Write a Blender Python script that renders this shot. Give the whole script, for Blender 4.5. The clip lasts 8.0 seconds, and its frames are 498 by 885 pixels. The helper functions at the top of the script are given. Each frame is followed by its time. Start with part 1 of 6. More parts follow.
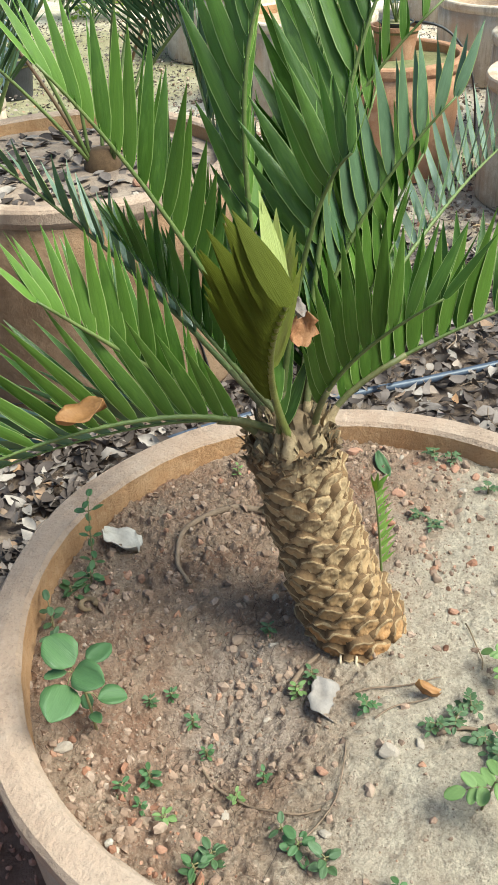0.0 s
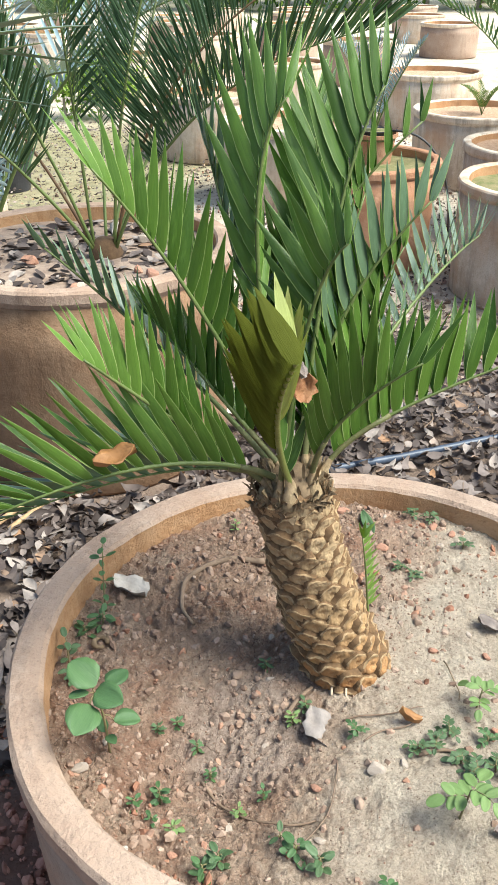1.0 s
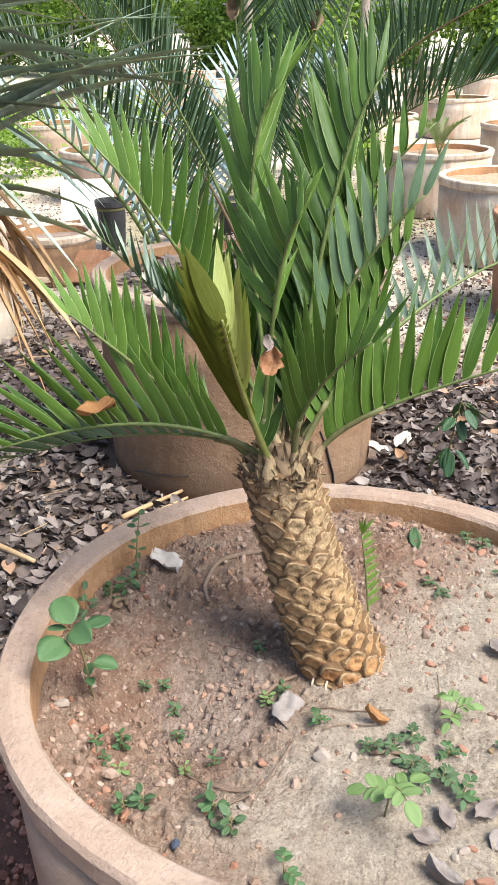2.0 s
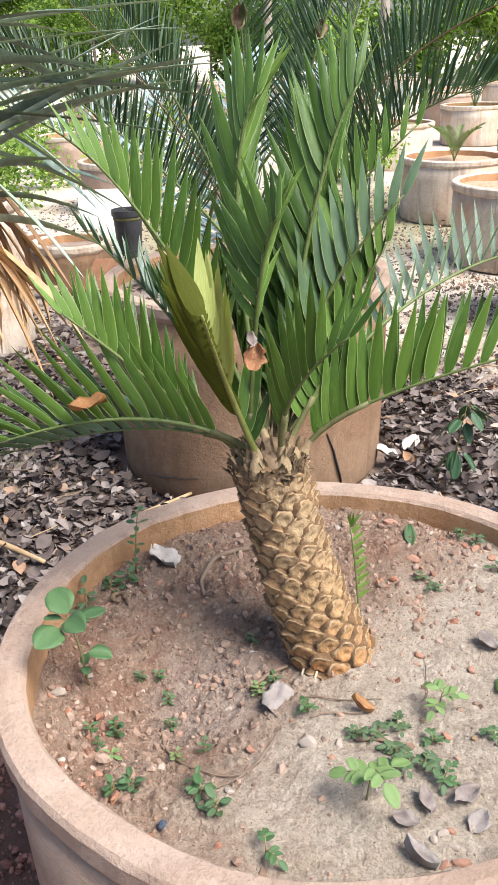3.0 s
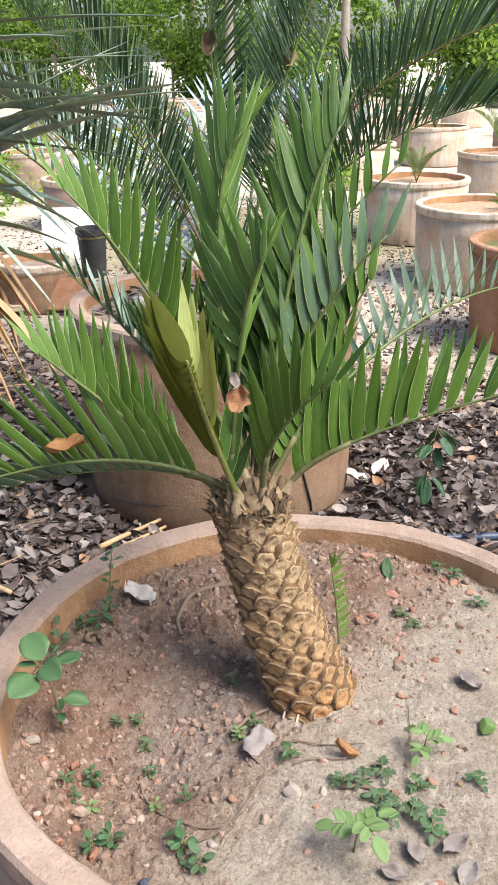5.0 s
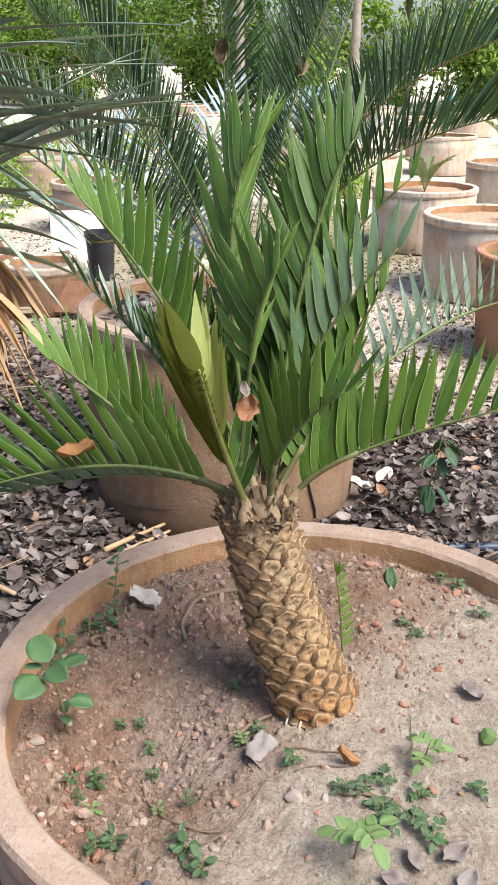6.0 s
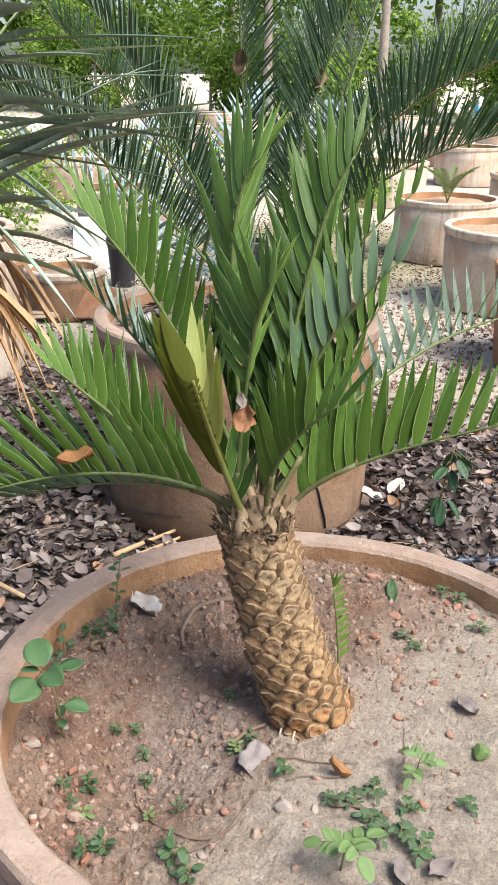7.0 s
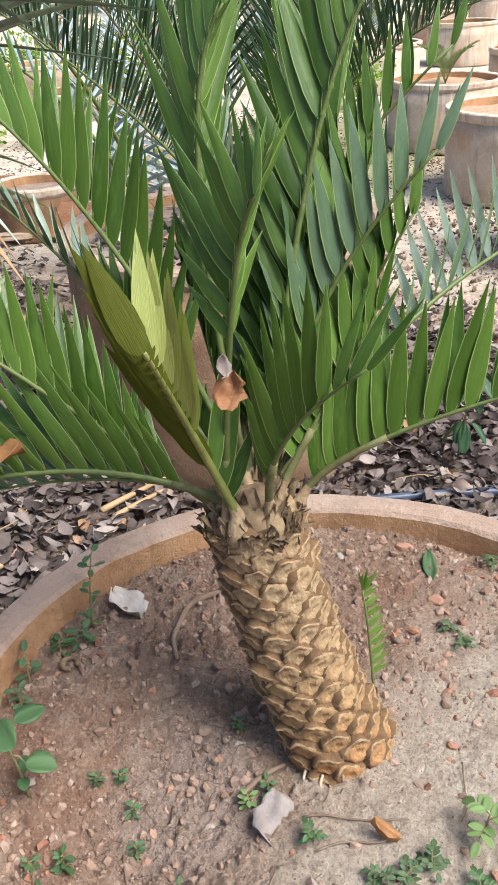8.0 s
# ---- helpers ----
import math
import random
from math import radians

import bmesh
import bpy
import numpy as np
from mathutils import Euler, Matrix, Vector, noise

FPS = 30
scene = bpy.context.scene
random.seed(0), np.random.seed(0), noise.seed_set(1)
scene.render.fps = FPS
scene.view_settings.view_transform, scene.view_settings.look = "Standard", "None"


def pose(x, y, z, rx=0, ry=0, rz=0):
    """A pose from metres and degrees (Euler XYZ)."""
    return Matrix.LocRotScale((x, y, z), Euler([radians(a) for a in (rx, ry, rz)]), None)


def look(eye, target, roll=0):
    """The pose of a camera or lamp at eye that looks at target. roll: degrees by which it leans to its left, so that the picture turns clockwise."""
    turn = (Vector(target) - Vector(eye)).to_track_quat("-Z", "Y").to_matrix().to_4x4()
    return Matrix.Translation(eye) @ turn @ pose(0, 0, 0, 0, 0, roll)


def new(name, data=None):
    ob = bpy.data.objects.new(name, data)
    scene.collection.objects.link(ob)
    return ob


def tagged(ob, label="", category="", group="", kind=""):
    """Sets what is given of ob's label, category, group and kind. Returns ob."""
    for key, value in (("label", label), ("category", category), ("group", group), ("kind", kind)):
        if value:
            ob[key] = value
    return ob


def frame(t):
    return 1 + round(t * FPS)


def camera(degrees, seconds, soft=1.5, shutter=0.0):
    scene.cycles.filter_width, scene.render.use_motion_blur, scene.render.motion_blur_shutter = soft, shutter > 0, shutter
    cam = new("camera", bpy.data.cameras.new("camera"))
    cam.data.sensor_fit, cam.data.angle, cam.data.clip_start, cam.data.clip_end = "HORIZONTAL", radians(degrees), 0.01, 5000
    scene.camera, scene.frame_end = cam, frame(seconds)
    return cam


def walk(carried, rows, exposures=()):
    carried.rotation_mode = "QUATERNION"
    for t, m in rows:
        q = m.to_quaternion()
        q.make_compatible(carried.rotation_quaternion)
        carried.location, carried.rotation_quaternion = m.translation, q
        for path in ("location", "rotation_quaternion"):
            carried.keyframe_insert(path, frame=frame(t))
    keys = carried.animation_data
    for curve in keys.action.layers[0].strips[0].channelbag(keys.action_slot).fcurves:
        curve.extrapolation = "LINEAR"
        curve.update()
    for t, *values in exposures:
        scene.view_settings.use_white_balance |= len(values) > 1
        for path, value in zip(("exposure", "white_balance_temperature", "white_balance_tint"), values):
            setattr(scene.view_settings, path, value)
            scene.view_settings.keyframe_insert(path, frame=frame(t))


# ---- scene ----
cam = camera(31.61, 8.0, soft=1.25)
RIM = 0.60                      # height of the planter's rim over the ground
ROWS = [
    (0.0, 0.0003, -0.8600, 0.8565, 55.242, 1.587, 8.211),
    (0.2, -0.0104, -0.8827, 0.8870, 58.119, 1.266, 8.901),
    (0.3, -0.0244, -0.9293, 0.8806, 58.965, 1.202, 8.526),
    (0.5, -0.0468, -0.9656, 0.8781, 59.471, 1.586, 6.868),
    (0.6, -0.0489, -0.9794, 0.8885, 59.686, 1.077, 6.000),
    (0.8, -0.0348, -1.0060, 0.9062, 59.831, 0.322, 6.306),
    (1.0, -0.0128, -1.0171, 0.8983, 60.881, 0.202, 7.381),
    (1.2, 0.0562, -1.0108, 0.8861, 63.084, 0.417, 10.690),
    (1.5, 0.1977, -1.0072, 0.8454, 64.442, -0.312, 18.680),
    (1.7, 0.2640, -1.0160, 0.8318, 64.663, -0.100, 22.106),
    (2.8, 0.3807, -1.0437, 0.8174, 65.018, 1.611, 24.995),
    (3.0, 0.3855, -1.0467, 0.8182, 65.443, 1.670, 25.077),
    (3.5, 0.3733, -1.0364, 0.8193, 65.698, 1.735, 24.772),
    (4.0, 0.3779, -1.0216, 0.8175, 65.959, 2.000, 24.503),
    (4.2, 0.3887, -1.0181, 0.8232, 66.025, 1.805, 23.561),
    (5.3, 0.3378, -1.0334, 0.8440, 66.487, 0.663, 22.696),
    (5.5, 0.3384, -1.0385, 0.8445, 66.540, 0.360, 22.916),
    (6.0, 0.3443, -1.0367, 0.8511, 66.669, -0.078, 23.351),
    (6.5, 0.3444, -1.0437, 0.8618, 66.871, -0.561, 24.654),
    (6.7, 0.3531, -1.0404, 0.8611, 67.107, -0.503, 24.924),
    (7.0, 0.3767, -1.0309, 0.8600, 67.123, -0.614, 25.069),
    (7.5, 0.3588, -0.9772, 0.8186, 66.881, -0.307, 25.287),
    (7.8, 0.3008, -0.8449, 0.7883, 64.512, 0.611, 24.964),
    (8.0, 0.2462, -0.7207, 0.7900, 61.082, 2.670, 23.608),
]
# the picture starts greener and a little darker, and settles
LIGHT_ROWS = [(0.0, 1.12, 6150, -6), (1.0, 1.22, 6150, 1), (1.7, 1.18, 6150, 6), (3.0, 1.17, 6150, 10), (4.2, 1.16, 6150, 10), (5.5, 1.02, 6150, 10), (8.0, 0.97, 6150, 10)]
walk(cam, [(t, pose(x, y, RIM + z, rx, ry, rz)) for t, x, y, z, rx, ry, rz in ROWS], LIGHT_ROWS)

# ---- light: hazy sun from the right, open sky ----
SUN_AZ, SUN_EL = radians(99), radians(54)      # azimuth from +y towards +x
world = bpy.data.worlds.new("world")
scene.world = world
world.use_nodes = True
wn, wl = world.node_tree.nodes, world.node_tree.links
sky = wn.new("ShaderNodeTexSky")
sky.sky_type, sky.sun_disc = "NISHITA", False
sky.sun_elevation, sky.sun_rotation = SUN_EL, SUN_AZ
sky.air_density, sky.dust_density = 1.0, 3.0
wl.new(sky.outputs[0], wn["Background"].inputs[0])
wn["Background"].inputs[1].default_value = 0.118
sun = new("sun", bpy.data.lights.new("sun", "SUN"))
sun.data.energy, sun.data.angle, sun.data.color = 4.1, radians(32), (1.0, 0.955, 0.885)
sun.matrix_basis = look((0, 0, 0), (-math.sin(SUN_AZ) * math.cos(SUN_EL), -math.cos(SUN_AZ) * math.cos(SUN_EL), -math.sin(SUN_EL)))


# ---- materials ----
def rgb(c):
    return (c[0], c[1], c[2], 1.0)


class Mat:
    """A small node builder round one Principled material."""

    def __init__(self, name, rough=0.8, metal=0.0, spec=0.5):
        self.m = bpy.data.materials.new(name)
        self.m.use_nodes = True
        self.n, self.l = self.m.node_tree.nodes, self.m.node_tree.links
        self.b = self.n["Principled BSDF"]
        self.b.inputs["Roughness"].default_value = rough
        self.b.inputs["Metallic"].default_value = metal
        self.b.inputs["Specular IOR Level"].default_value = spec
        self.co = self.n.new("ShaderNodeTexCoord").outputs["Object"]
        self.geo = self.n.new("ShaderNodeNewGeometry")

    def noise(self, scale, detail=5.0, rough=0.6, co=None, stretch=None):
        t = self.n.new("ShaderNodeTexNoise")
        t.inputs["Scale"].default_value = scale
        t.inputs["Detail"].default_value = detail
        t.inputs["Roughness"].default_value = rough
        src = co or self.co
        if stretch:
            mp = self.n.new("ShaderNodeMapping")
            mp.inputs["Scale"].default_value = stretch
            self.l.new(src, mp.inputs[0])
            src = mp.outputs[0]
        self.l.new(src, t.inputs["Vector"])
        return t.outputs["Fac"]

    def voronoi(self, scale, feature="F1", out="Distance"):
        t = self.n.new("ShaderNodeTexVoronoi")
        t.feature = feature
        t.inputs["Scale"].default_value = scale
        self.l.new(self.co, t.inputs["Vector"])
        return t.outputs[out]

    def ramp(self, fac, *stops):
        r = self.n.new("ShaderNodeValToRGB")
        e = r.color_ramp.elements
        while len(e) < len(stops):
            e.new(0.5)
        for k, (p, c) in enumerate(stops):
            e[k].position, e[k].color = p, rgb(c)
        self.l.new(fac, r.inputs[0])
        return r.outputs[0]

    def span(self, fac, a, b, lo=0.0, hi=1.0):
        r = self.n.new("ShaderNodeMapRange")
        for k, v in zip((1, 2, 3, 4), (a, b, lo, hi)):
            r.inputs[k].default_value = v
        self.l.new(fac, r.inputs[0])
        return r.outputs[0]

    def mix(self, fac, a, b, blend="MIX"):
        x = self.n.new("ShaderNodeMix")
        x.data_type, x.blend_type = "RGBA", blend
        for sock, v in ((x.inputs["Factor"], fac), (x.inputs[6], a), (x.inputs[7], b)):
            if isinstance(v, bpy.types.NodeSocket):
                self.l.new(v, sock)
            elif isinstance(v, tuple):
                sock.default_value = rgb(v)
            else:
                sock.default_value = v
        return x.outputs[2]

    def math(self, op, a, b):
        x = self.n.new("ShaderNodeMath")
        x.operation = op
        for k, v in enumerate((a, b)):
            if isinstance(v, bpy.types.NodeSocket):
                self.l.new(v, x.inputs[k])
            else:
                x.inputs[k].default_value = v
        return x.outputs[0]

    def rnd(self):
        return self.n.new("ShaderNodeObjectInfo").outputs["Random"]

    def island(self):
        return self.geo.outputs["Random Per Island"]

    def color(self, sock):
        self.l.new(sock, self.b.inputs["Base Color"])
        self.col = sock
        return self

    def rough(self, sock):
        self.l.new(sock, self.b.inputs["Roughness"])
        return self

    def bump(self, height, dist, strength=1.0):
        b = self.n.new("ShaderNodeBump")
        b.inputs["Strength"].default_value, b.inputs["Distance"].default_value = strength, dist
        self.l.new(height, b.inputs["Height"])
        self.l.new(b.outputs[0], self.b.inputs["Normal"])
        return self

    def leafy(self, amount, tint=(1.15, 1.25, 0.45)):
        """Light that passes through a thin blade."""
        tr = self.n.new("ShaderNodeBsdfTranslucent")
        self.l.new(self.mix(1.0, self.col, tint, "MULTIPLY"), tr.inputs[0])
        mx = self.n.new("ShaderNodeMixShader")
        mx.inputs[0].default_value = amount
        self.l.new(self.b.outputs[0], mx.inputs[1])
        self.l.new(tr.outputs[0], mx.inputs[2])
        self.l.new(mx.outputs[0], self.n["Material Output"].inputs[0])
        return self


def leaf_mat(name, dark, light, rough, through_amount, spec=0.5):
    k = Mat(name, rough, spec=spec)
    base = k.mix(k.rnd(), dark, light)
    streak = k.noise(6, 3, 0.6, stretch=(9, 0.6, 1))
    c = k.mix(k.span(streak, 0.35, 0.7, 0, 0.35), base, tuple(v * 0.55 for v in dark))
    c = k.mix(k.span(k.noise(3.1, 2), 0.5, 0.8, 0, 0.25), c, tuple(v * 1.4 for v in light))
    k.color(c).leafy(through_amount)
    k.bump(k.noise(4, 2, 0.5, stretch=(14, 0.3, 1)), 0.04, 0.25)
    return k.m


def joined_leaf_mat(name, dark, light, rough, through_amount):
    k = Mat(name, rough)
    c = k.mix(k.island(), dark, light)
    c = k.mix(k.span(k.noise(14, 3), 0.45, 0.75, 0, 0.4), c, tuple(v * 0.6 for v in dark))
    k.b.inputs["Specular IOR Level"].default_value = 0.25
    k.color(c).leafy(through_amount)
    return k.m


def pot_mat(name, base, pale, dark, moss=0.0, rust=0.0):
    k = Mat(name, 0.88, spec=0.3)
    c = k.ramp(k.noise(3.0, 6, 0.65), (0.3, dark), (0.5, base), (0.72, pale))
    c = k.mix(k.span(k.noise(26, 6, 0.7), 0.42, 0.72, 0, 0.4), c, pale)
    c = k.mix(k.span(k.noise(2.2, 5, 0.7, stretch=(3, 3, 0.5)), 0.55, 0.75, 0, 0.55), c, tuple(v * 0.55 for v in dark))
    c = k.mix(k.span(k.voronoi(60), 0.0, 0.16, 0.3, 0.0), c, tuple(v * 0.45 for v in dark))
    c = k.mix(k.span(k.noise(150, 4, 0.8), 0.54, 0.68, 0, 0.4), c, tuple(v * 0.5 for v in dark))
    c = k.mix(k.span(k.noise(11, 6, 0.75), 0.56, 0.66, 0, 0.35), c, tuple(v * 1.22 for v in pale))
    c = k.mix(k.span(k.noise(7.5, 6, 0.75), 0.36, 0.28, 0, 0.4), c, tuple(v * 0.6 for v in dark))
    if rust:
        c = k.mix(k.span(k.noise(2.6, 5, 0.65, stretch=(1.6, 1.6, 0.8)), 0.46, 0.62, 0, rust), c, (0.43, 0.21, 0.095))
        c = k.mix(k.span(k.noise(3.4, 5, 0.7, stretch=(4, 4, 0.35)), 0.52, 0.68, 0, 0.6), c, (0.17, 0.13, 0.105))
    if moss:
        c = k.mix(k.span(k.noise(5, 5), 0.5, 0.7, 0, moss), c, (0.07, 0.085, 0.03))
    k.color(c)
    h = k.math("ADD", k.noise(55, 6, 0.7), k.math("MULTIPLY", k.noise(9, 4), 1.6))
    k.bump(k.math("ADD", h, k.math("MULTIPLY", k.noise(150, 4, 0.8), 0.6)), 0.005, 0.95)
    return k.m


M_POT = pot_mat("sandy_cement", (0.335, 0.232, 0.170), (0.41, 0.31, 0.24), (0.24, 0.155, 0.106))
M_POT_IN = pot_mat("inner_cement", (0.39, 0.215, 0.105), (0.46, 0.30, 0.175), (0.24, 0.12, 0.055))
M_POT_BROWN = pot_mat("brown_cement", (0.225, 0.130, 0.072), (0.315, 0.205, 0.128), (0.125, 0.068, 0.036))
M_TERRA = pot_mat("terracotta", (0.36, 0.18, 0.098), (0.43, 0.27, 0.175), (0.24, 0.11, 0.06))
M_GREY = pot_mat("grey_cement", (0.52, 0.43, 0.335), (0.62, 0.54, 0.455), (0.37, 0.27, 0.19), rust=0.45)
M_PALE = pot_mat("pale_cement", (0.58, 0.485, 0.385), (0.68, 0.60, 0.50), (0.34, 0.22, 0.14), rust=0.15)


def soil_mat():
    k = Mat("planter_soil", 0.95, spec=0.2)
    red = k.ramp(k.noise(7, 6, 0.7), (0.3, (0.355, 0.212, 0.142)), (0.52, (0.52, 0.355, 0.255)), (0.72, (0.62, 0.48, 0.365)))
    silt = k.ramp(k.noise(16, 6, 0.7), (0.3, (0.64, 0.52, 0.395)), (0.7, (0.82, 0.705, 0.56)))
    mask = k.noise(3.0, 5, 0.6)
    sep = k.n.new("ShaderNodeSeparateXYZ")
    k.l.new(k.co, sep.inputs[0])
    # pale silt settled over the middle and the far side from the weeds
    along = k.math("SUBTRACT", k.math("ADD", k.math("MULTIPLY", sep.outputs[0], 1.3), 0.06), k.span(sep.outputs[1], 0.10, 0.42, 0.0, 0.30))
    along = k.math("SUBTRACT", along, k.span(sep.outputs[1], -0.30, -0.42, 0.0, 0.20))
    red = k.mix(k.span(k.noise(5.5, 4, 0.7), 0.5, 0.62, 0, 0.6), red, (0.38, 0.185, 0.115))
    silted = k.span(k.math("ADD", mask, along), 0.38, 0.60)
    c = k.mix(silted, red, silt)
    # grey mud dried in the hollow
    dx, dy = k.math("ADD", sep.outputs[0], 0.135), k.math("ADD", sep.outputs[1], 0.115)
    dd = k.math("ADD", k.math("MULTIPLY", dx, dx), k.math("MULTIPLY", dy, dy))
    mud = k.span(k.math("ADD", dd, k.math("MULTIPLY", k.noise(9, 5, 0.7), 0.012)), 0.010, 0.020, 0.85, 0.0)
    c = k.mix(mud, c, k.ramp(k.noise(20, 5, 0.7), (0.3, (0.46, 0.345, 0.278)), (0.7, (0.64, 0.515, 0.43))))
    c = k.mix(k.span(k.noise(70, 5, 0.75), 0.42, 0.64, 0, 0.38), c, (0.22, 0.135, 0.095))
    c = k.mix(k.span(k.noise(240, 4, 0.8), 0.5, 0.66, 0, 0.58), c, (0.17, 0.105, 0.075))
    c = k.mix(k.span(k.noise(170, 3, 0.8), 0.54, 0.66, 0, 0.55), c, (0.66, 0.54, 0.42))
    c = k.mix(k.span(k.noise(115, 4, 0.8), 0.46, 0.62, 0, 0.5), c, k.mix(0.62, c, (0.20, 0.13, 0.09)))
    crack = k.span(k.math("ADD", k.voronoi(27, "DISTANCE_TO_EDGE"), k.math("MULTIPLY", k.noise(60, 4, 0.7), 0.03)), 0.016, 0.034, 0.8, 0.0)
    c = k.mix(k.math("MULTIPLY", k.math("MULTIPLY", crack, k.span(silted, 0.2, 0.9, 1.0, 0.12)), k.span(k.noise(4, 3), 0.50, 0.58)), c, (0.10, 0.065, 0.05))
    k.color(c)
    k.bump(k.math("ADD", k.noise(260, 4, 0.8), k.math("MULTIPLY", k.noise(70, 6, 0.75), 2.2)), 0.010, 1.0)
    return k.m


def ground_mat():
    k = Mat("yard_earth", 0.95, spec=0.2)
    sep = k.n.new("ShaderNodeSeparateXYZ")
    k.l.new(k.co, sep.inputs[0])
    wander = k.math("MULTIPLY", k.noise(0.8, 4), 2.4)
    earth = k.ramp(k.noise(1.3, 8, 0.65), (0.3, (0.13, 0.09, 0.068)), (0.5, (0.24, 0.175, 0.135)), (0.7, (0.36, 0.29, 0.235)))
    # pale sand, its colour lightened further to carry the sunlight beyond
    sunlit_sand = k.ramp(k.noise(2.3, 8, 0.7), (0.3, (0.34, 0.265, 0.195)), (0.5, (0.56, 0.475, 0.37)), (0.7, (0.69, 0.62, 0.52)))
    red = k.ramp(k.noise(9, 8, 0.7), (0.3, (0.10, 0.052, 0.038)), (0.6, (0.21, 0.115, 0.082)))
    c = k.mix(k.span(k.math("ADD", sep.outputs[1], wander), 3.6, 4.6), earth, sunlit_sand)
    c = k.mix(k.span(k.math("ADD", sep.outputs[1], wander), 1.75, 1.45), c, red)
    c = k.mix(k.span(k.noise(0.35, 4), 0.55, 0.66, 0, 0.35), c, (0.16, 0.19, 0.07))
    # low moss and grass between the planters beyond
    gx, gy = k.math("ADD", sep.outputs[0], 2.5), k.math("MULTIPLY", k.math("ADD", sep.outputs[1], -6.1), 0.75)
    gd = k.math("ADD", k.math("ADD", k.math("MULTIPLY", gx, gx), k.math("MULTIPLY", gy, gy)), k.math("MULTIPLY", k.noise(2.0, 5, 0.7), 1.2))
    c = k.mix(k.span(gd, 1.8, 3.2, 0.80, 0.0), c, k.ramp(k.noise(14, 6, 0.75), (0.35, (0.12, 0.12, 0.045)), (0.65, (0.32, 0.28, 0.14))))
    c = k.mix(k.span(k.noise(28, 6, 0.75), 0.45, 0.7, 0, 0.5), c, (0.13, 0.085, 0.065))
    k.color(c)
    k.bump(k.noise(40, 6, 0.75), 0.02, 0.9)
    return k.m


def island_mat(name, stops, rough=0.9, grain=40.0, dist=0.003, thin=0.0):
    k = Mat(name, rough, spec=0.3)
    c = k.ramp(k.island(), *stops)
    c = k.mix(k.span(k.noise(grain, 5, 0.7), 0.4, 0.7, 0, 0.4), c, tuple(v * 0.6 for v in stops[0][1]))
    k.color(c)
    if thin:
        k.leafy(thin, (1.0, 0.9, 0.7))
    k.bump(k.noise(grain * 2, 4, 0.7), dist, 0.7)
    return k.m


def plain_mat(name, a, b, rough=0.7, grain=20.0, dist=0.002, spec=0.4, thin=0.0):
    k = Mat(name, rough, spec=spec)
    c = k.mix(k.span(k.noise(grain, 5, 0.65), 0.3, 0.7), a, b)
    c = k.mix(k.span(k.noise(grain * 6, 4, 0.7), 0.5, 0.75, 0, 0.35), c, tuple(v * 0.5 for v in a))
    k.color(c)
    if thin:
        k.leafy(thin, (1.0, 0.95, 0.7))
    k.bump(k.noise(grain * 4, 4, 0.7), dist, 0.6)
    return k.m


M_SOIL, M_GROUND = soil_mat(), ground_mat()
M_UP = leaf_mat("leaflet_face", (0.040, 0.100, 0.014), (0.180, 0.325, 0.055), 0.27, 0.50, 0.65)
M_UNDER = leaf_mat("leaflet_underside", (0.084, 0.182, 0.021), (0.205, 0.350, 0.060), 0.34, 0.54, 0.6)
M_BLUE = leaf_mat("leaflet_bluish", (0.105, 0.170, 0.112), (0.250, 0.330, 0.255), 0.28, 0.30, 0.9)
M_BLUE_UNDER = leaf_mat("leaflet_bluish_underside", (0.095, 0.175, 0.080), (0.205, 0.305, 0.175), 0.34, 0.38, 0.7)
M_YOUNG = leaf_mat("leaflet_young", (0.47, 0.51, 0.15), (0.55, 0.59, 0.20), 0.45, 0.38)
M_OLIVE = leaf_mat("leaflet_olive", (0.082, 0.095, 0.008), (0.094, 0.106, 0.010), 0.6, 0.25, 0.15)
M_MARGIN = leaf_mat("leaflet_margin", (0.27, 0.38, 0.10), (0.44, 0.54, 0.20), 0.5, 0.4)
M_RACHIS = plain_mat("rachis_green", (0.080, 0.115, 0.03), (0.135, 0.17, 0.05), 0.5, 30)
M_RACHIS_RED = plain_mat("rachis_reddish", (0.12, 0.055, 0.03), (0.17, 0.12, 0.05), 0.5, 12)
M_FINE = joined_leaf_mat("fine_frond", (0.020, 0.046, 0.022), (0.098, 0.155, 0.085), 0.36, 0.3)
M_FINE_BLUE = joined_leaf_mat("fine_frond_blue", (0.15, 0.205, 0.23), (0.33, 0.42, 0.465), 0.4, 0.15)
M_FINE_LIGHT = joined_leaf_mat("fine_frond_light", (0.06, 0.11, 0.03), (0.16, 0.22, 0.06), 0.45, 0.3)
M_PALM = leaf_mat("palm_blade", (0.060, 0.100, 0.072), (0.380, 0.450, 0.380), 0.28, 0.20, 1.0)
M_PALM_UNDER = leaf_mat("palm_blade_underside", (0.060, 0.095, 0.062), (0.360, 0.420, 0.330), 0.34, 0.22, 0.9)
M_DEADPALM = leaf_mat("dead_palm_blade", (0.27, 0.135, 0.05), (0.50, 0.33, 0.17), 0.6, 0.15)
M_TREE = joined_leaf_mat("tree_leaves", (0.06, 0.13, 0.025), (0.42, 0.55, 0.16), 0.55, 0.6)
M_BARK = plain_mat("tree_bark", (0.22, 0.18, 0.14), (0.36, 0.31, 0.26), 0.9, 6, 0.01)
M_LITTER = island_mat("dry_leaves", ((0.0, (0.036, 0.026, 0.022)), (0.4, (0.095, 0.071, 0.062)), (0.75, (0.20, 0.16, 0.142)), (0.93, (0.335, 0.285, 0.252)), (1.0, (0.33, 0.18, 0.09))), 0.75, 30, 0.002, 0.08)
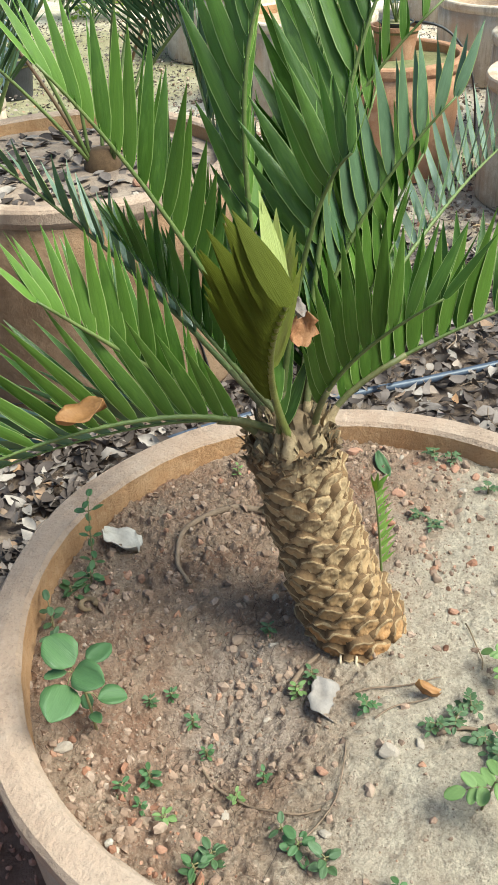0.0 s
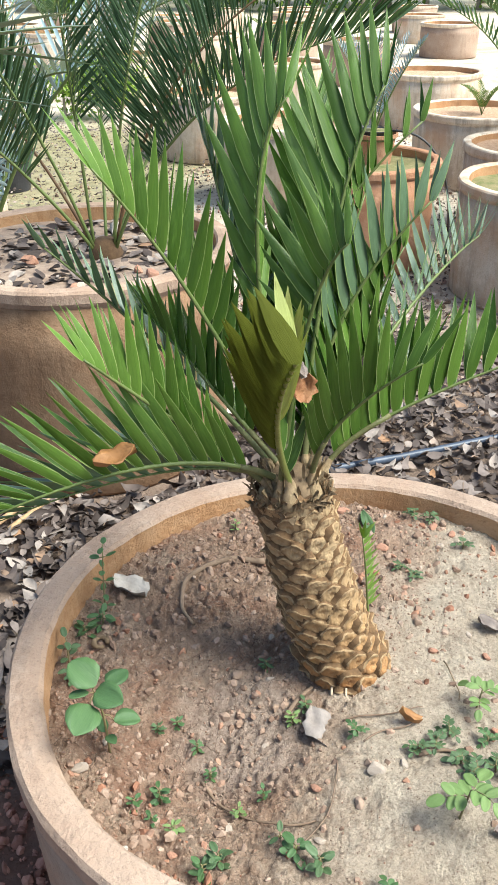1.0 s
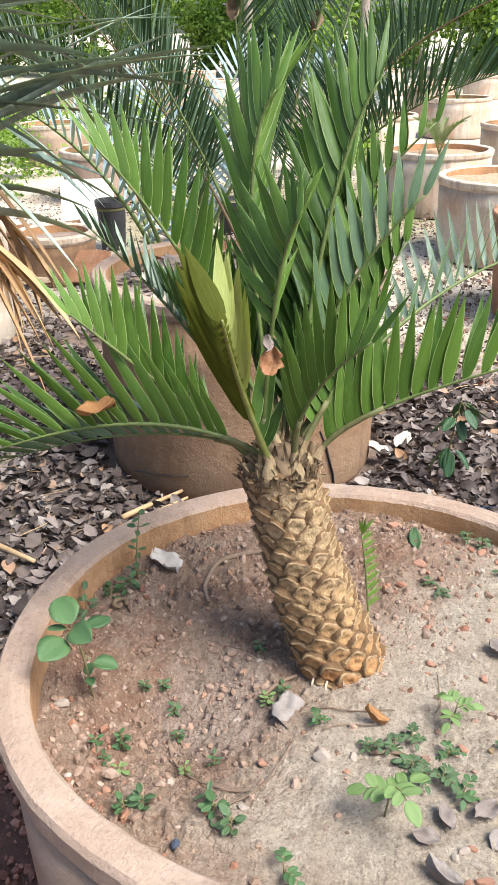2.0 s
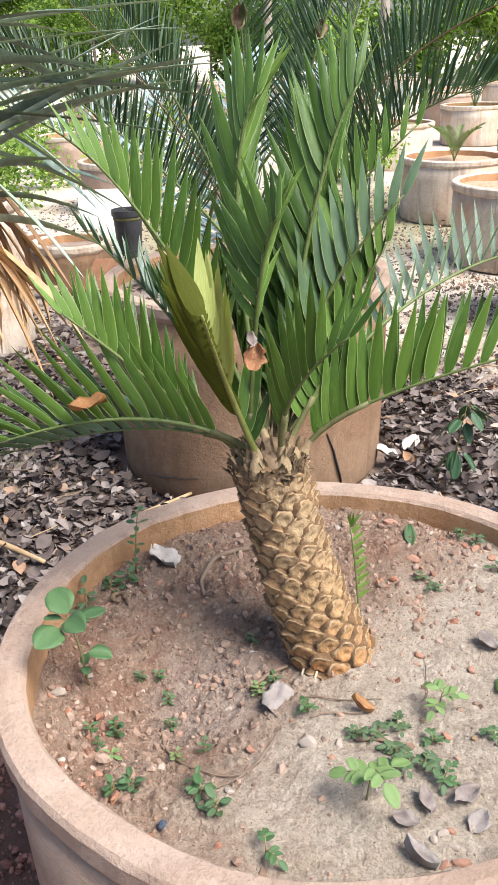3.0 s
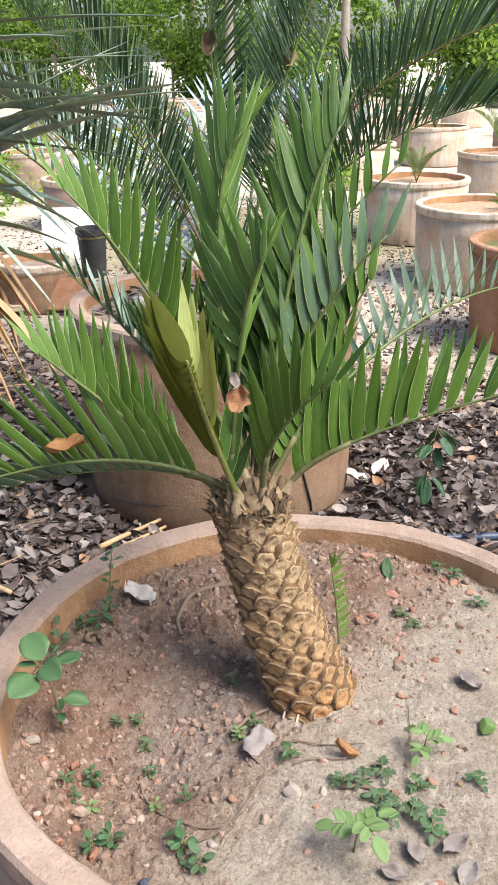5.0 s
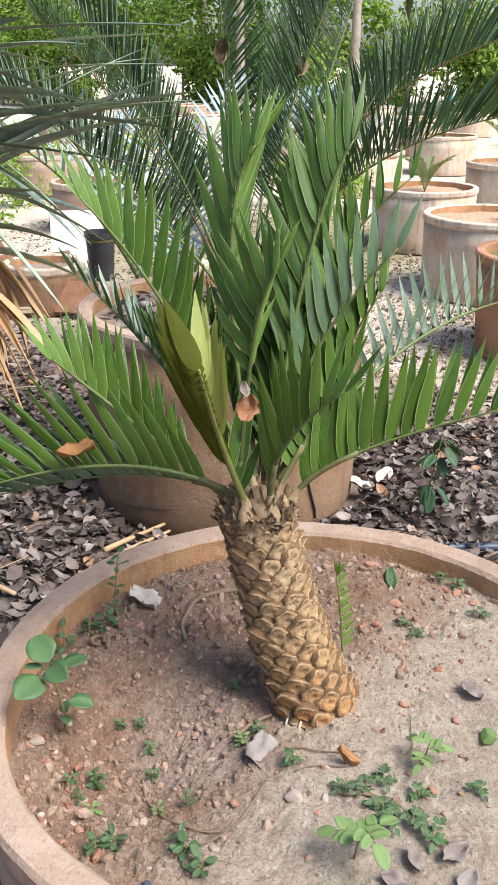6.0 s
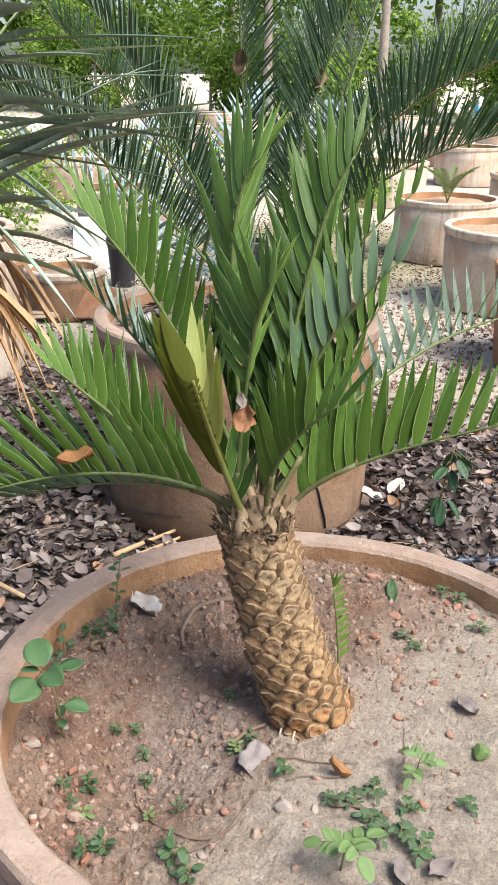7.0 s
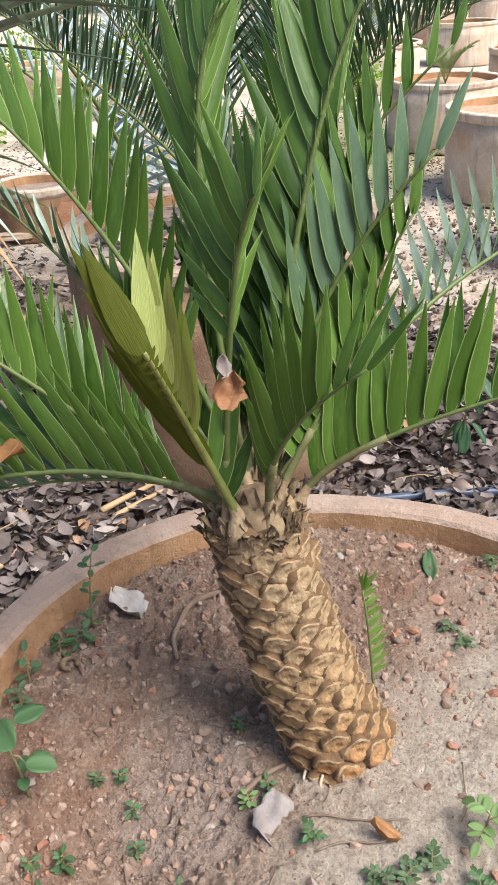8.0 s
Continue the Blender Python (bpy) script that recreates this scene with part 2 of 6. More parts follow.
M_CLOD = island_mat("clods", ((0.0, (0.19, 0.12, 0.085)), (0.5, (0.27, 0.182, 0.132)), (0.85, (0.32, 0.23, 0.175)), (0.95, (0.31, 0.155, 0.095)), (1.0, (0.40, 0.315, 0.25))), 0.95, 60)
M_STONE = plain_mat("stone", (0.30, 0.235, 0.185), (0.46, 0.385, 0.32), 0.9, 40)
M_BRICK = plain_mat("brick_bit", (0.31, 0.145, 0.09), (0.40, 0.23, 0.16), 0.95, 50)


# ---- building tools ----
WORLD = {}


def place(ob, m, parent=None):
    if parent:
        ob.parent = parent
        ob.matrix_parent_inverse = WORLD[parent].inverted()
    ob.matrix_basis = m
    WORLD[ob] = m.copy()
    return ob


def mesh_of(name, verts, faces, mats, slots=None, smooth=True):
    me = bpy.data.meshes.new(name)
    me.from_pydata([tuple(v) for v in verts], [], faces)
    for m in mats:
        me.materials.append(m)
    if slots is not None:
        me.polygons.foreach_set("material_index", slots)
    if smooth:
        me.polygons.foreach_set("use_smooth", [True] * len(me.polygons))
    me.update()
    return me


def thing(name, at, label, category, group="", kind=""):
    """An empty at a thing's base."""
    ob = tagged(new(name), label, category, group, kind)
    ob.empty_display_size = 0.05
    return place(ob, Matrix.Translation(at))


def part(name, me, parent, m=None, label=""):
    ob = new(name, me)
    if label:
        tagged(ob, label)
    return place(ob, m or Matrix(), parent)


def solid(name, me, label, category, m=None, group="", kind=""):
    return place(tagged(new(name, me), label, category, group, kind), m or Matrix())


def frame_axes(o, x, y, z, sx=1.0, sy=1.0, sz=1.0):
    return Matrix(((x[0] * sx, y[0] * sy, z[0] * sz, o[0]), (x[1] * sx, y[1] * sy, z[1] * sz, o[1]), (x[2] * sx, y[2] * sy, z[2] * sz, o[2]), (0, 0, 0, 1)))


def bez(b, m, t, s):
    return b * (1 - s) ** 2 + m * (2 * s * (1 - s)) + t * s * s


def bez_d(b, m, t, s):
    return ((m - b) * (2 * (1 - s)) + (t - m) * (2 * s)).normalized()


def tube(points, radii, sides=8, cap=True, flat=1.0):
    """Verts and faces of a tapered tube through points."""
    verts, faces = [], []
    n = len(points)
    ref = None
    for i, p in enumerate(points):
        d = (points[min(i + 1, n - 1)] - points[max(i - 1, 0)]).normalized()
        if ref is None:
            ref = d.orthogonal().normalized()
        ref = (ref - d * ref.dot(d)).normalized()
        side = d.cross(ref)
        for k in range(sides):
            a = 2 * math.pi * k / sides
            verts.append(p + (ref * math.cos(a) + side * (math.sin(a) * flat)) * radii[i])
    for i in range(n - 1):
        for k in range(sides):
            a, b = i * sides + k, i * sides + (k + 1) % sides
            faces.append((a, b, b + sides, a + sides))
    if cap:
        faces.append(tuple(range(sides))[::-1])
        faces.append(tuple(range((n - 1) * sides, n * sides)))
    return verts, faces


def lathe(profile, sides=96, wobble=0.0, chips=0.0, seed=0):
    """Verts and faces of a turned body: profile is a closed loop of (r, z)."""
    verts, faces = [], []
    n = len(profile)
    for k in range(sides):
        a = 2 * math.pi * k / sides
        ca, sa = math.cos(a), math.sin(a)
        for j, (r, z) in enumerate(profile):
            nz = noise.noise(Vector((ca * 2.1 + seed, sa * 2.1, z * 3 + j * 0.03)))
            fine = noise.noise(Vector((ca * 14 + seed, sa * 14, z * 17 + j)))
            rr = r + wobble * nz + chips * fine
            verts.append((rr * ca, rr * sa, z + chips * 0.8 * noise.noise(Vector((ca * 11 - seed, sa * 11, j * 0.7)))))
    for k in range(sides):
        for j in range(n):
            a, b = k * n + j, k * n + (j + 1) % n
            c, d = ((k + 1) % sides) * n + (j + 1) % n, ((k + 1) % sides) * n + j
            faces.append((a, d, c, b))
    return verts, faces


# ---- ground ----
def build_ground():
    ax = np.concatenate([-np.geomspace(3, 400, 30)[::-1], np.linspace(-2.9, 2.9, 59), np.geomspace(3, 400, 30)])
    n = len(ax)
    verts = []
    for y in ax + 1.0:
        for x in ax - 0.5:
            verts.append((x, y, 0.012 * noise.noise(Vector((x * 2.3, y * 2.3, 0))) - 0.008))
    faces = [(j * n + i, j * n + i + 1, (j + 1) * n + i + 1, (j + 1) * n + i) for j in range(n - 1) for i in range(n - 1)]
    return solid("ground", mesh_of("ground", verts, faces, [M_GROUND]), "bare brown earth of a nursery yard under dry litter", "ground", kind="structure")


build_ground()

# ---- planters ----
M_DRYSOIL = plain_mat("dry_soil", (0.17, 0.115, 0.085), (0.34, 0.26, 0.20), 0.95, 12, 0.01)
POTS = []          # (x, y, outer radius), to keep litter out of them


def sag(mesh, r, h, dip):
    """A hand-made rim that dips and bellies out on one side by dip metres."""
    out = []
    for x, y, z in mesh[0]:
        w = max(0.0, y / r) ** 1.5 * max(0.0, z / h)
        out.append((x * (1 + 0.8 * dip * w / r), y * (1 + 0.8 * dip * w / r), z - dip * w))
    return out, mesh[1]


def planter(name, x, y, r, h, rb, wall_mat, lip_mat, in_mat, label, soil_label, soil_mat_, lip=0.052, lip_h=0.055, over=0.012, fill=0.07, seed=0, group="", soil_me=None, dip=0.0):
    POTS.append((x, y, max(r, rb)))
    t = thing(name, (x, y, 0), label, "planter", group)
    at = Matrix.Translation((x, y, 0))
    ri = r - lip
    top = [(r - over, h - lip_h), (r - 0.004, h - lip_h + 0.012), (r, h - lip_h + 0.02), (r, h - 0.008), (r - 0.006, h), (r - lip * 0.5, h + 0.002), (ri + 0.006, h), (ri, h - 0.007), (ri - 0.001, h - 0.10), (ri + 0.004, h - 0.10)]
    v, f = sag(lathe(top, 260, 0.007, 0.0017, seed), r, h, dip)
    part("lip", mesh_of("lip", v, f, [lip_mat, in_mat], [1 if (k % len(top)) == 7 else 0 for k in range(len(f))], smooth=False), t, at)
    ht = h - lip_h + 0.001
    prof = [(rb - 0.006, 0.0), (rb, 0.012)] + [(rb + (r - over - rb) * s, 0.012 + (ht - 0.012) * s) for s in (0.25, 0.5, 0.75)] + [(r - over, ht), (ri + 0.004, ht), (ri + 0.002, ht - 0.10), (rb - lip, 0.06), (rb - lip, 0.0)]
    v, f = sag(lathe(prof, 96, 0.007, 0.0016, seed + 3), r, h, dip)
    part("wall", mesh_of("wall", v, f, [wall_mat, in_mat], [1 if (k % len(prof)) in (6, 7) else 0 for k in range(len(f))]), t, at)
    if soil_me is None:
        verts, faces = [(0, 0, h - fill)], []
        for j in range(1, 7):
            rr = (ri + 0.003) * j / 6
            for k in range(40):
                a = 2 * math.pi * k / 40
                verts.append((rr * math.cos(a), rr * math.sin(a), h - fill + 0.02 * noise.noise(Vector((rr * math.cos(a) * 5 + seed, rr * math.sin(a) * 5, 1)))))
        for k in range(40):
            faces.append((0, 1 + k, 1 + (k + 1) % 40))
            for j in range(5):
                a, b = 1 + j * 40 + k, 1 + j * 40 + (k + 1) % 40
                faces.append((a, a + 40, b + 40, b))
        solid("soil", mesh_of("soil", verts, faces, [soil_mat_]), soil_label, "soil", at, kind="stuff")
    return t


def soil_z(x, y):
    z = RIM - 0.048 + 0.012 * max(0.0, y / 0.45) ** 1.5 - 0.070 * math.exp(-((x + 0.19) / 0.15) ** 2 - ((y + 0.19) / 0.14) ** 2)
    z += 0.011 * noise.noise(Vector((x * 7, y * 7, 3.3))) + 0.007 * noise.noise(Vector((x * 24, y * 24, 1.7)))
    r = math.hypot(x, y)
    if r > 0.36:
        z -= 0.012 * ((r - 0.36) / 0.09)
    d = math.hypot(x - 0.008, y - 0.01)
    return z - 0.006 - 0.004 * math.exp(-(d / 0.12) ** 2)


planter("round_planter", 0, 0, 0.5, RIM, 0.47, M_POT, M_POT, M_POT_IN, "wide round sandy cement planter with a thick worn lip", "", M_SOIL, soil_me=1, dip=0.014)


def crumbs(x, y):
    """Fine relief: packed clods where the soil is red, nearly smooth where silt has settled."""
    rough = max(0.40, min(1.0, 0.80 - (x * 1.25 - y * 0.35) * 3 + 0.9 * noise.noise(Vector((x * 6, y * 6, 8)))))
    h = 0.0
    for f_, amp, keep in ((26, 0.0070, 0.35), (58, 0.0065, 0.1), (135, 0.0056, -0.4), (230, 0.0030, -0.5)):
        wob = Vector((noise.noise(Vector((x * f_, y * f_, 7))), noise.noise(Vector((x * f_, y * f_, 13))), 0)) * 0.35
        ds, ps = noise.voronoi(Vector((x * f_, y * f_ * 1.12, 0.7)) + wob)
        c_ = noise.cell(ps[0] * 3.7)
        if c_ > keep:
            gap = min(1.0, (ds[1] - ds[0]) / 0.22)
            h += amp * gap * gap * (3 - 2 * gap) * (0.35 + 0.65 * c_)
    return rough * (h + 0.0025 * noise.noise(Vector((x * 45, y * 45, 0)))) + 0.0012 * noise.noise(Vector((x * 130, y * 130, 4)))


def build_soil():
    step, n = 0.0026, 175
    index, verts, faces = {}, [], []
    for j in range(-n, n + 1):
        for i in range(-n, n + 1):
            x, y = i * step, j * step
            r = math.hypot(x, y)
            if r < 0.4545 + 0.008 * max(0.0, y / 0.45) ** 1.5:
                index[i, j] = len(verts)
                verts.append((x, y, soil_z(x, y) + crumbs(x, y)))
    for (i, j), a in index.items():
        c = index.get((i + 1, j + 1))
        if c is not None and (i + 1, j) in index and (i, j + 1) in index:
            faces.append((a, index[i + 1, j], c, index[i, j + 1]))
    solid("soil", mesh_of("soil", verts, faces, [M_SOIL]), "dry cracked reddish soil with pale silt filling the planter", "soil", kind="stuff")


build_soil()
planter("round_planter", -0.927, 1.692, 0.505, 0.686, 0.475, M_POT_BROWN, M_POT, M_POT_IN, "large brown cement planter with a cracked wall behind the cycad", "dry stony soil with pale dead leaves in a planter", M_DRYSOIL, fill=0.05, seed=5)
M_GRAVEL = island_mat("red_gravel", ((0.0, (0.19, 0.082, 0.058)), (1.0, (0.42, 0.205, 0.145))), 0.9)
M_MOSSY = plain_mat("mossy_soil", (0.09, 0.11, 0.03), (0.24, 0.19, 0.10), 0.95, 14, 0.01)
M_REDSOIL = plain_mat("red_soil", (0.30, 0.165, 0.09), (0.53, 0.37, 0.25), 0.95, 45, 0.012)
FAR = [
    # x, y, radius, height, foot radius, wall, lip, fill material, label
    (-0.02, 3.83, 0.40, 0.55, 0.35, M_TERRA, M_TERRA, M_MOSSY, "round terracotta planter with mossy soil"),
    (0.88, 3.40, 0.45, 0.55, 0.44, M_GREY, M_GREY, M_MOSSY, "broad grey cement planter with low green weeds"),
    (0.98, 4.45, 0.44, 0.53, 0.42, M_GREY, M_PALE, M_REDSOIL, "grey cement planter with sandy soil"),
    (-0.545, 5.13, 0.455, 0.53, 0.43, M_GREY, M_PALE, M_REDSOIL, "grey cement planter filled with red gravel"),
    (-1.337, 6.616, 0.448, 0.50, 0.43, M_GREY, M_PALE, M_REDSOIL, "sandy cement planter with a small seedling"),
    (0.80, 5.95, 0.50, 0.50, 0.48, M_GREY, M_PALE, M_REDSOIL, "wide cement planter with red soil"),
    (0.55, 8.30, 0.50, 0.50, 0.48, M_GREY, M_PALE, M_REDSOIL, "wide cement planter with red soil"),
    (-0.95, 9.0, 0.48, 0.50, 0.46, M_GREY, M_PALE, M_REDSOIL, "wide pale cement planter in bright sun"),
    (-2.75, 9.6, 0.48, 0.50, 0.46, M_PALE, M_PALE, M_MOSSY, "wide pale cement planter in bright sun"),
    (-2.35, 12.2, 0.48, 0.52, 0.46, M_GREY, M_PALE, M_MOSSY, "far round cement planter in bright sun"),
    (-4.6, 12.4, 0.48, 0.52, 0.46, M_PALE, M_PALE, M_MOSSY, "far round cement planter in bright sun"),
    (-0.2, 11.5, 0.48, 0.52, 0.46, M_POT, M_PALE, M_MOSSY, "far round cement planter in bright sun"),
    (-2.98, 2.30, 0.46, 0.735, 0.45, M_PALE, M_PALE, M_MOSSY, "tall pale cement planter under the palm"),
    (-3.05, 3.55, 0.26, 0.30, 0.24, M_POT_BROWN, M_PALE, M_DRYSOIL, "old brown planter with a pale lip"),
    (-2.30, 3.85, 0.24, 0.30, 0.23, M_GREY, M_PALE, M_DRYSOIL, "small old cement planter with dry soil"),
    (-4.3, 6.2, 0.45, 0.45, 0.43, M_POT, M_PALE, M_MOSSY, "sandy cement planter in bright sun"),
    (-6.3, 8.2, 0.45, 0.45, 0.43, M_POT, M_PALE, M_MOSSY, "sandy cement planter in bright sun"),
]
rf = random.Random(61)
for k in range(18):
    x, y = -10.5 + 2.3 * (k % 6) + rf.uniform(-0.4, 0.4), 14.6 + 2.6 * (k // 6) + rf.uniform(-0.5, 0.5)
    FAR.append((x, y, 0.48, rf.uniform(0.46, 0.56), 0.46, rf.choice((M_GREY, M_POT, M_PALE)), M_PALE, rf.choice((M_MOSSY, M_REDSOIL)), "far round cement planter in bright sun"))
for k, (x, y, r, h, rb, wm, lm, fm, lab) in enumerate(FAR):
    planter("round_planter", x, y, r, h, rb, wm, lm, M_POT_IN, lab, "soil filling a round planter", fm, lip=0.05, seed=11 + 3 * k, group="planters in the yard", fill=0.05)

# ---- the cycad ----
def leaflet_mesh(name, up, under, bend, curl, margin=None, foot=0.20):
    """A lance-shaped blade along y, one long and one wide, with a fold, a fine point and its own thickness."""
    us = (0.0, 0.06, 0.18, 0.36, 0.56, 0.76, 0.91, 1.0)
    ws = (foot, max(0.36, foot), max(0.48, foot), 0.49, 0.39, 0.235, 0.095, 0.008)
    verts, faces, slots = [], [], []
    for lay in (0, 1):
        for u, w in zip(us, ws):
            for sx in (-1, -0.90, 0, 0.90, 1):
                z = bend * u * u * 4 + (abs(sx) * 0.30 + curl * sx * u) * w - lay * 0.05 * (1 - abs(sx))
                verts.append((sx * w, u, z))
    n = len(us)
    for j in range(n - 1):
        for i in range(4):
            a = j * 5 + i
            edge = i in (0, 3)
            faces.append((a, a + 1, a + 6, a + 5)), slots.append(2 if edge else 0)
            b = a + n * 5
            faces.append((b, b + 5, b + 6, b + 1)), slots.append(2 if edge else 1)
    return mesh_of(name, verts, faces, [up, under, margin or under], slots)


LEAF = {}
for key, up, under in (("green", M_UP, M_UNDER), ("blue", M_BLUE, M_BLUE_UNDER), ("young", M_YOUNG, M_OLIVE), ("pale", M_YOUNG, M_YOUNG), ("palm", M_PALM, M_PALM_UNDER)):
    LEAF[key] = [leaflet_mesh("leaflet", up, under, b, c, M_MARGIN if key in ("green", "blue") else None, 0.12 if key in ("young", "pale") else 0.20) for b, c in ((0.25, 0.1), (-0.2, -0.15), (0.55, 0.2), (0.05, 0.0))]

UP = Vector((0, 0, 1))


def frond_frame(b, m, t, s, side_hint):
    d = bez_d(b, m, t, s)
    side = side_hint - d * side_hint.dot(d)
    side.normalize()
    n = side.cross(d)
    return d, side, n


def frond(parent, b, m, t, pairs, length, width, phi, s0=0.24, key="green", label="", seed=0, theta=(60, 45, 25), r0=0.0044, end=0.88):
    """A feather frond: a tapered rachis with two ranks of leaflets held up in a V."""
    rnd = random.Random(seed)
    b, m, t = Vector(b), Vector(m), Vector(t)
    pts = [bez(b, m, t, end * k / 18) for k in range(19)]
    v, f = tube(pts, [r0 * (1 - 0.72 * k / 18) for k in range(19)], 8, flat=0.85)
    ob = part("frond", mesh_of("frond", v, f, [M_RACHIS]), parent, None, label)
    hint = Vector((t.x - b.x, t.y - b.y, 0)).normalized().cross(UP).normalized()
    for i in range(pairs):
        u = i / (pairs - 1)
        for sgn in (-1, 1):
            s = s0 + (end - s0) * u ** 0.95 + rnd.uniform(-0.003, 0.003) + 0.002 * sgn
            s = min(s, end)
            p = bez(b, m, t, s)
            d, side, n = frond_frame(b, m, t, s, hint)
            if n.z < 0 and abs(n.z) > 0.05:
                n = -n
            th = radians((theta[0] + (theta[1] - theta[0]) * min(1, u / 0.4)) if u < 0.4 else theta[1] + (theta[2] - theta[1]) * (u - 0.4) / 0.6) + radians(rnd.uniform(-4, 4))
            ph = radians(phi + rnd.uniform(-4, 4))
            lat = side * (sgn * math.cos(ph)) + n * math.sin(ph)
            y = (d * math.cos(th) + lat * math.sin(th)).normalized()
            z = (n * math.cos(ph) - side * (sgn * math.sin(ph))).normalized()
            z = (z - y * z.dot(y)).normalized()
            z = Matrix.Rotation(radians(rnd.uniform(-11, 11)), 3, y) @ z
            x = y.cross(z)
            ln = length * (0.50 + 0.62 * min(1.0, u / 0.30) - 0.52 * max(0.0, (u - 0.40) / 0.60) ** 1.3) * rnd.uniform(0.93, 1.06)
            wd = width * 0.72 * rnd.uniform(0.9, 1.08) * (0.75 + 0.25 * min(1, u / 0.2)) * (1 - 0.25 * max(0, u - 0.75) / 0.25)
            part("leaflet", rnd.choice(LEAF[key]), ob, frame_axes(p, x, y, z, wd, ln, wd))
    return ob


CROWN = Vector((-0.089, -0.007, 0.888))
cycad = thing("cycad", (0.008, 0.01, 0.53), "potted cycad with a scaly trunk and stiff green fronds", "cycad")


def feather(b, m, t, pairs, length, width, rise, spread, s0=0.3, key="green", seed=0, r0=0.0042, tilt=-24, label=""):
    """A stiff frond: a tapered rachis whose leaflets rise along three directions (foot, middle, end), two ranks spread apart."""
    rnd = random.Random(seed)
    b, m, t, spread = Vector(b), Vector(m), Vector(t), Vector(spread)
    r1, r2, r3 = (Vector(v) for v in rise)
    rc = r2 * 2 - (r1 + r3) * 0.5
    v, f = tube([bez(b, m, t, k / 18) for k in range(19)], [r0 * (1 - 0.68 * k / 18) for k in range(19)], 8, flat=0.85)
    ob = part("frond", mesh_of("frond", v, f, [M_RACHIS]), cycad, None, label)
    for i in range(pairs):
        u = i / (pairs - 1)
        for sgn in (-1, 1):
            s = min(1.0, s0 + (1 - s0) * u + rnd.uniform(-0.004, 0.004) + 0.004 * sgn * (1 - u))
            p, d = bez(b, m, t, s), bez_d(b, m, t, s)
            y = bez(r1, rc, r3, u ** 1.6) + spread * (sgn * (1 - 0.35 * u)) + Vector((rnd.uniform(-1, 1), rnd.uniform(-1, 1), rnd.uniform(-1, 1))) * 0.045
            y.normalize()
            x = (d - y * d.dot(y)).normalized()
            z = x.cross(y)
            if z.dot(spread) * sgn > 0:
                z = -z
            turn = radians(tilt + rnd.uniform(-15, 15))          # each blade turns its face a little
            z = z * math.cos(turn) + x * math.sin(turn)
            ln = length * (0.62 + 0.42 * min(1.0, u / 0.3) - 0.46 * max(0.0, (u - 0.45) / 0.55) ** 1.4) * rnd.uniform(0.93, 1.06)
            wd = width * rnd.uniform(0.9, 1.08) * (0.8 + 0.2 * min(1, u / 0.2)) * (1 - 0.42 * max(0, u - 0.6) / 0.4)
            part("leaflet", rnd.choice(LEAF[key]), ob, frame_axes(p, y.cross(z), y, z, wd, ln, wd * 0.5))
    return ob


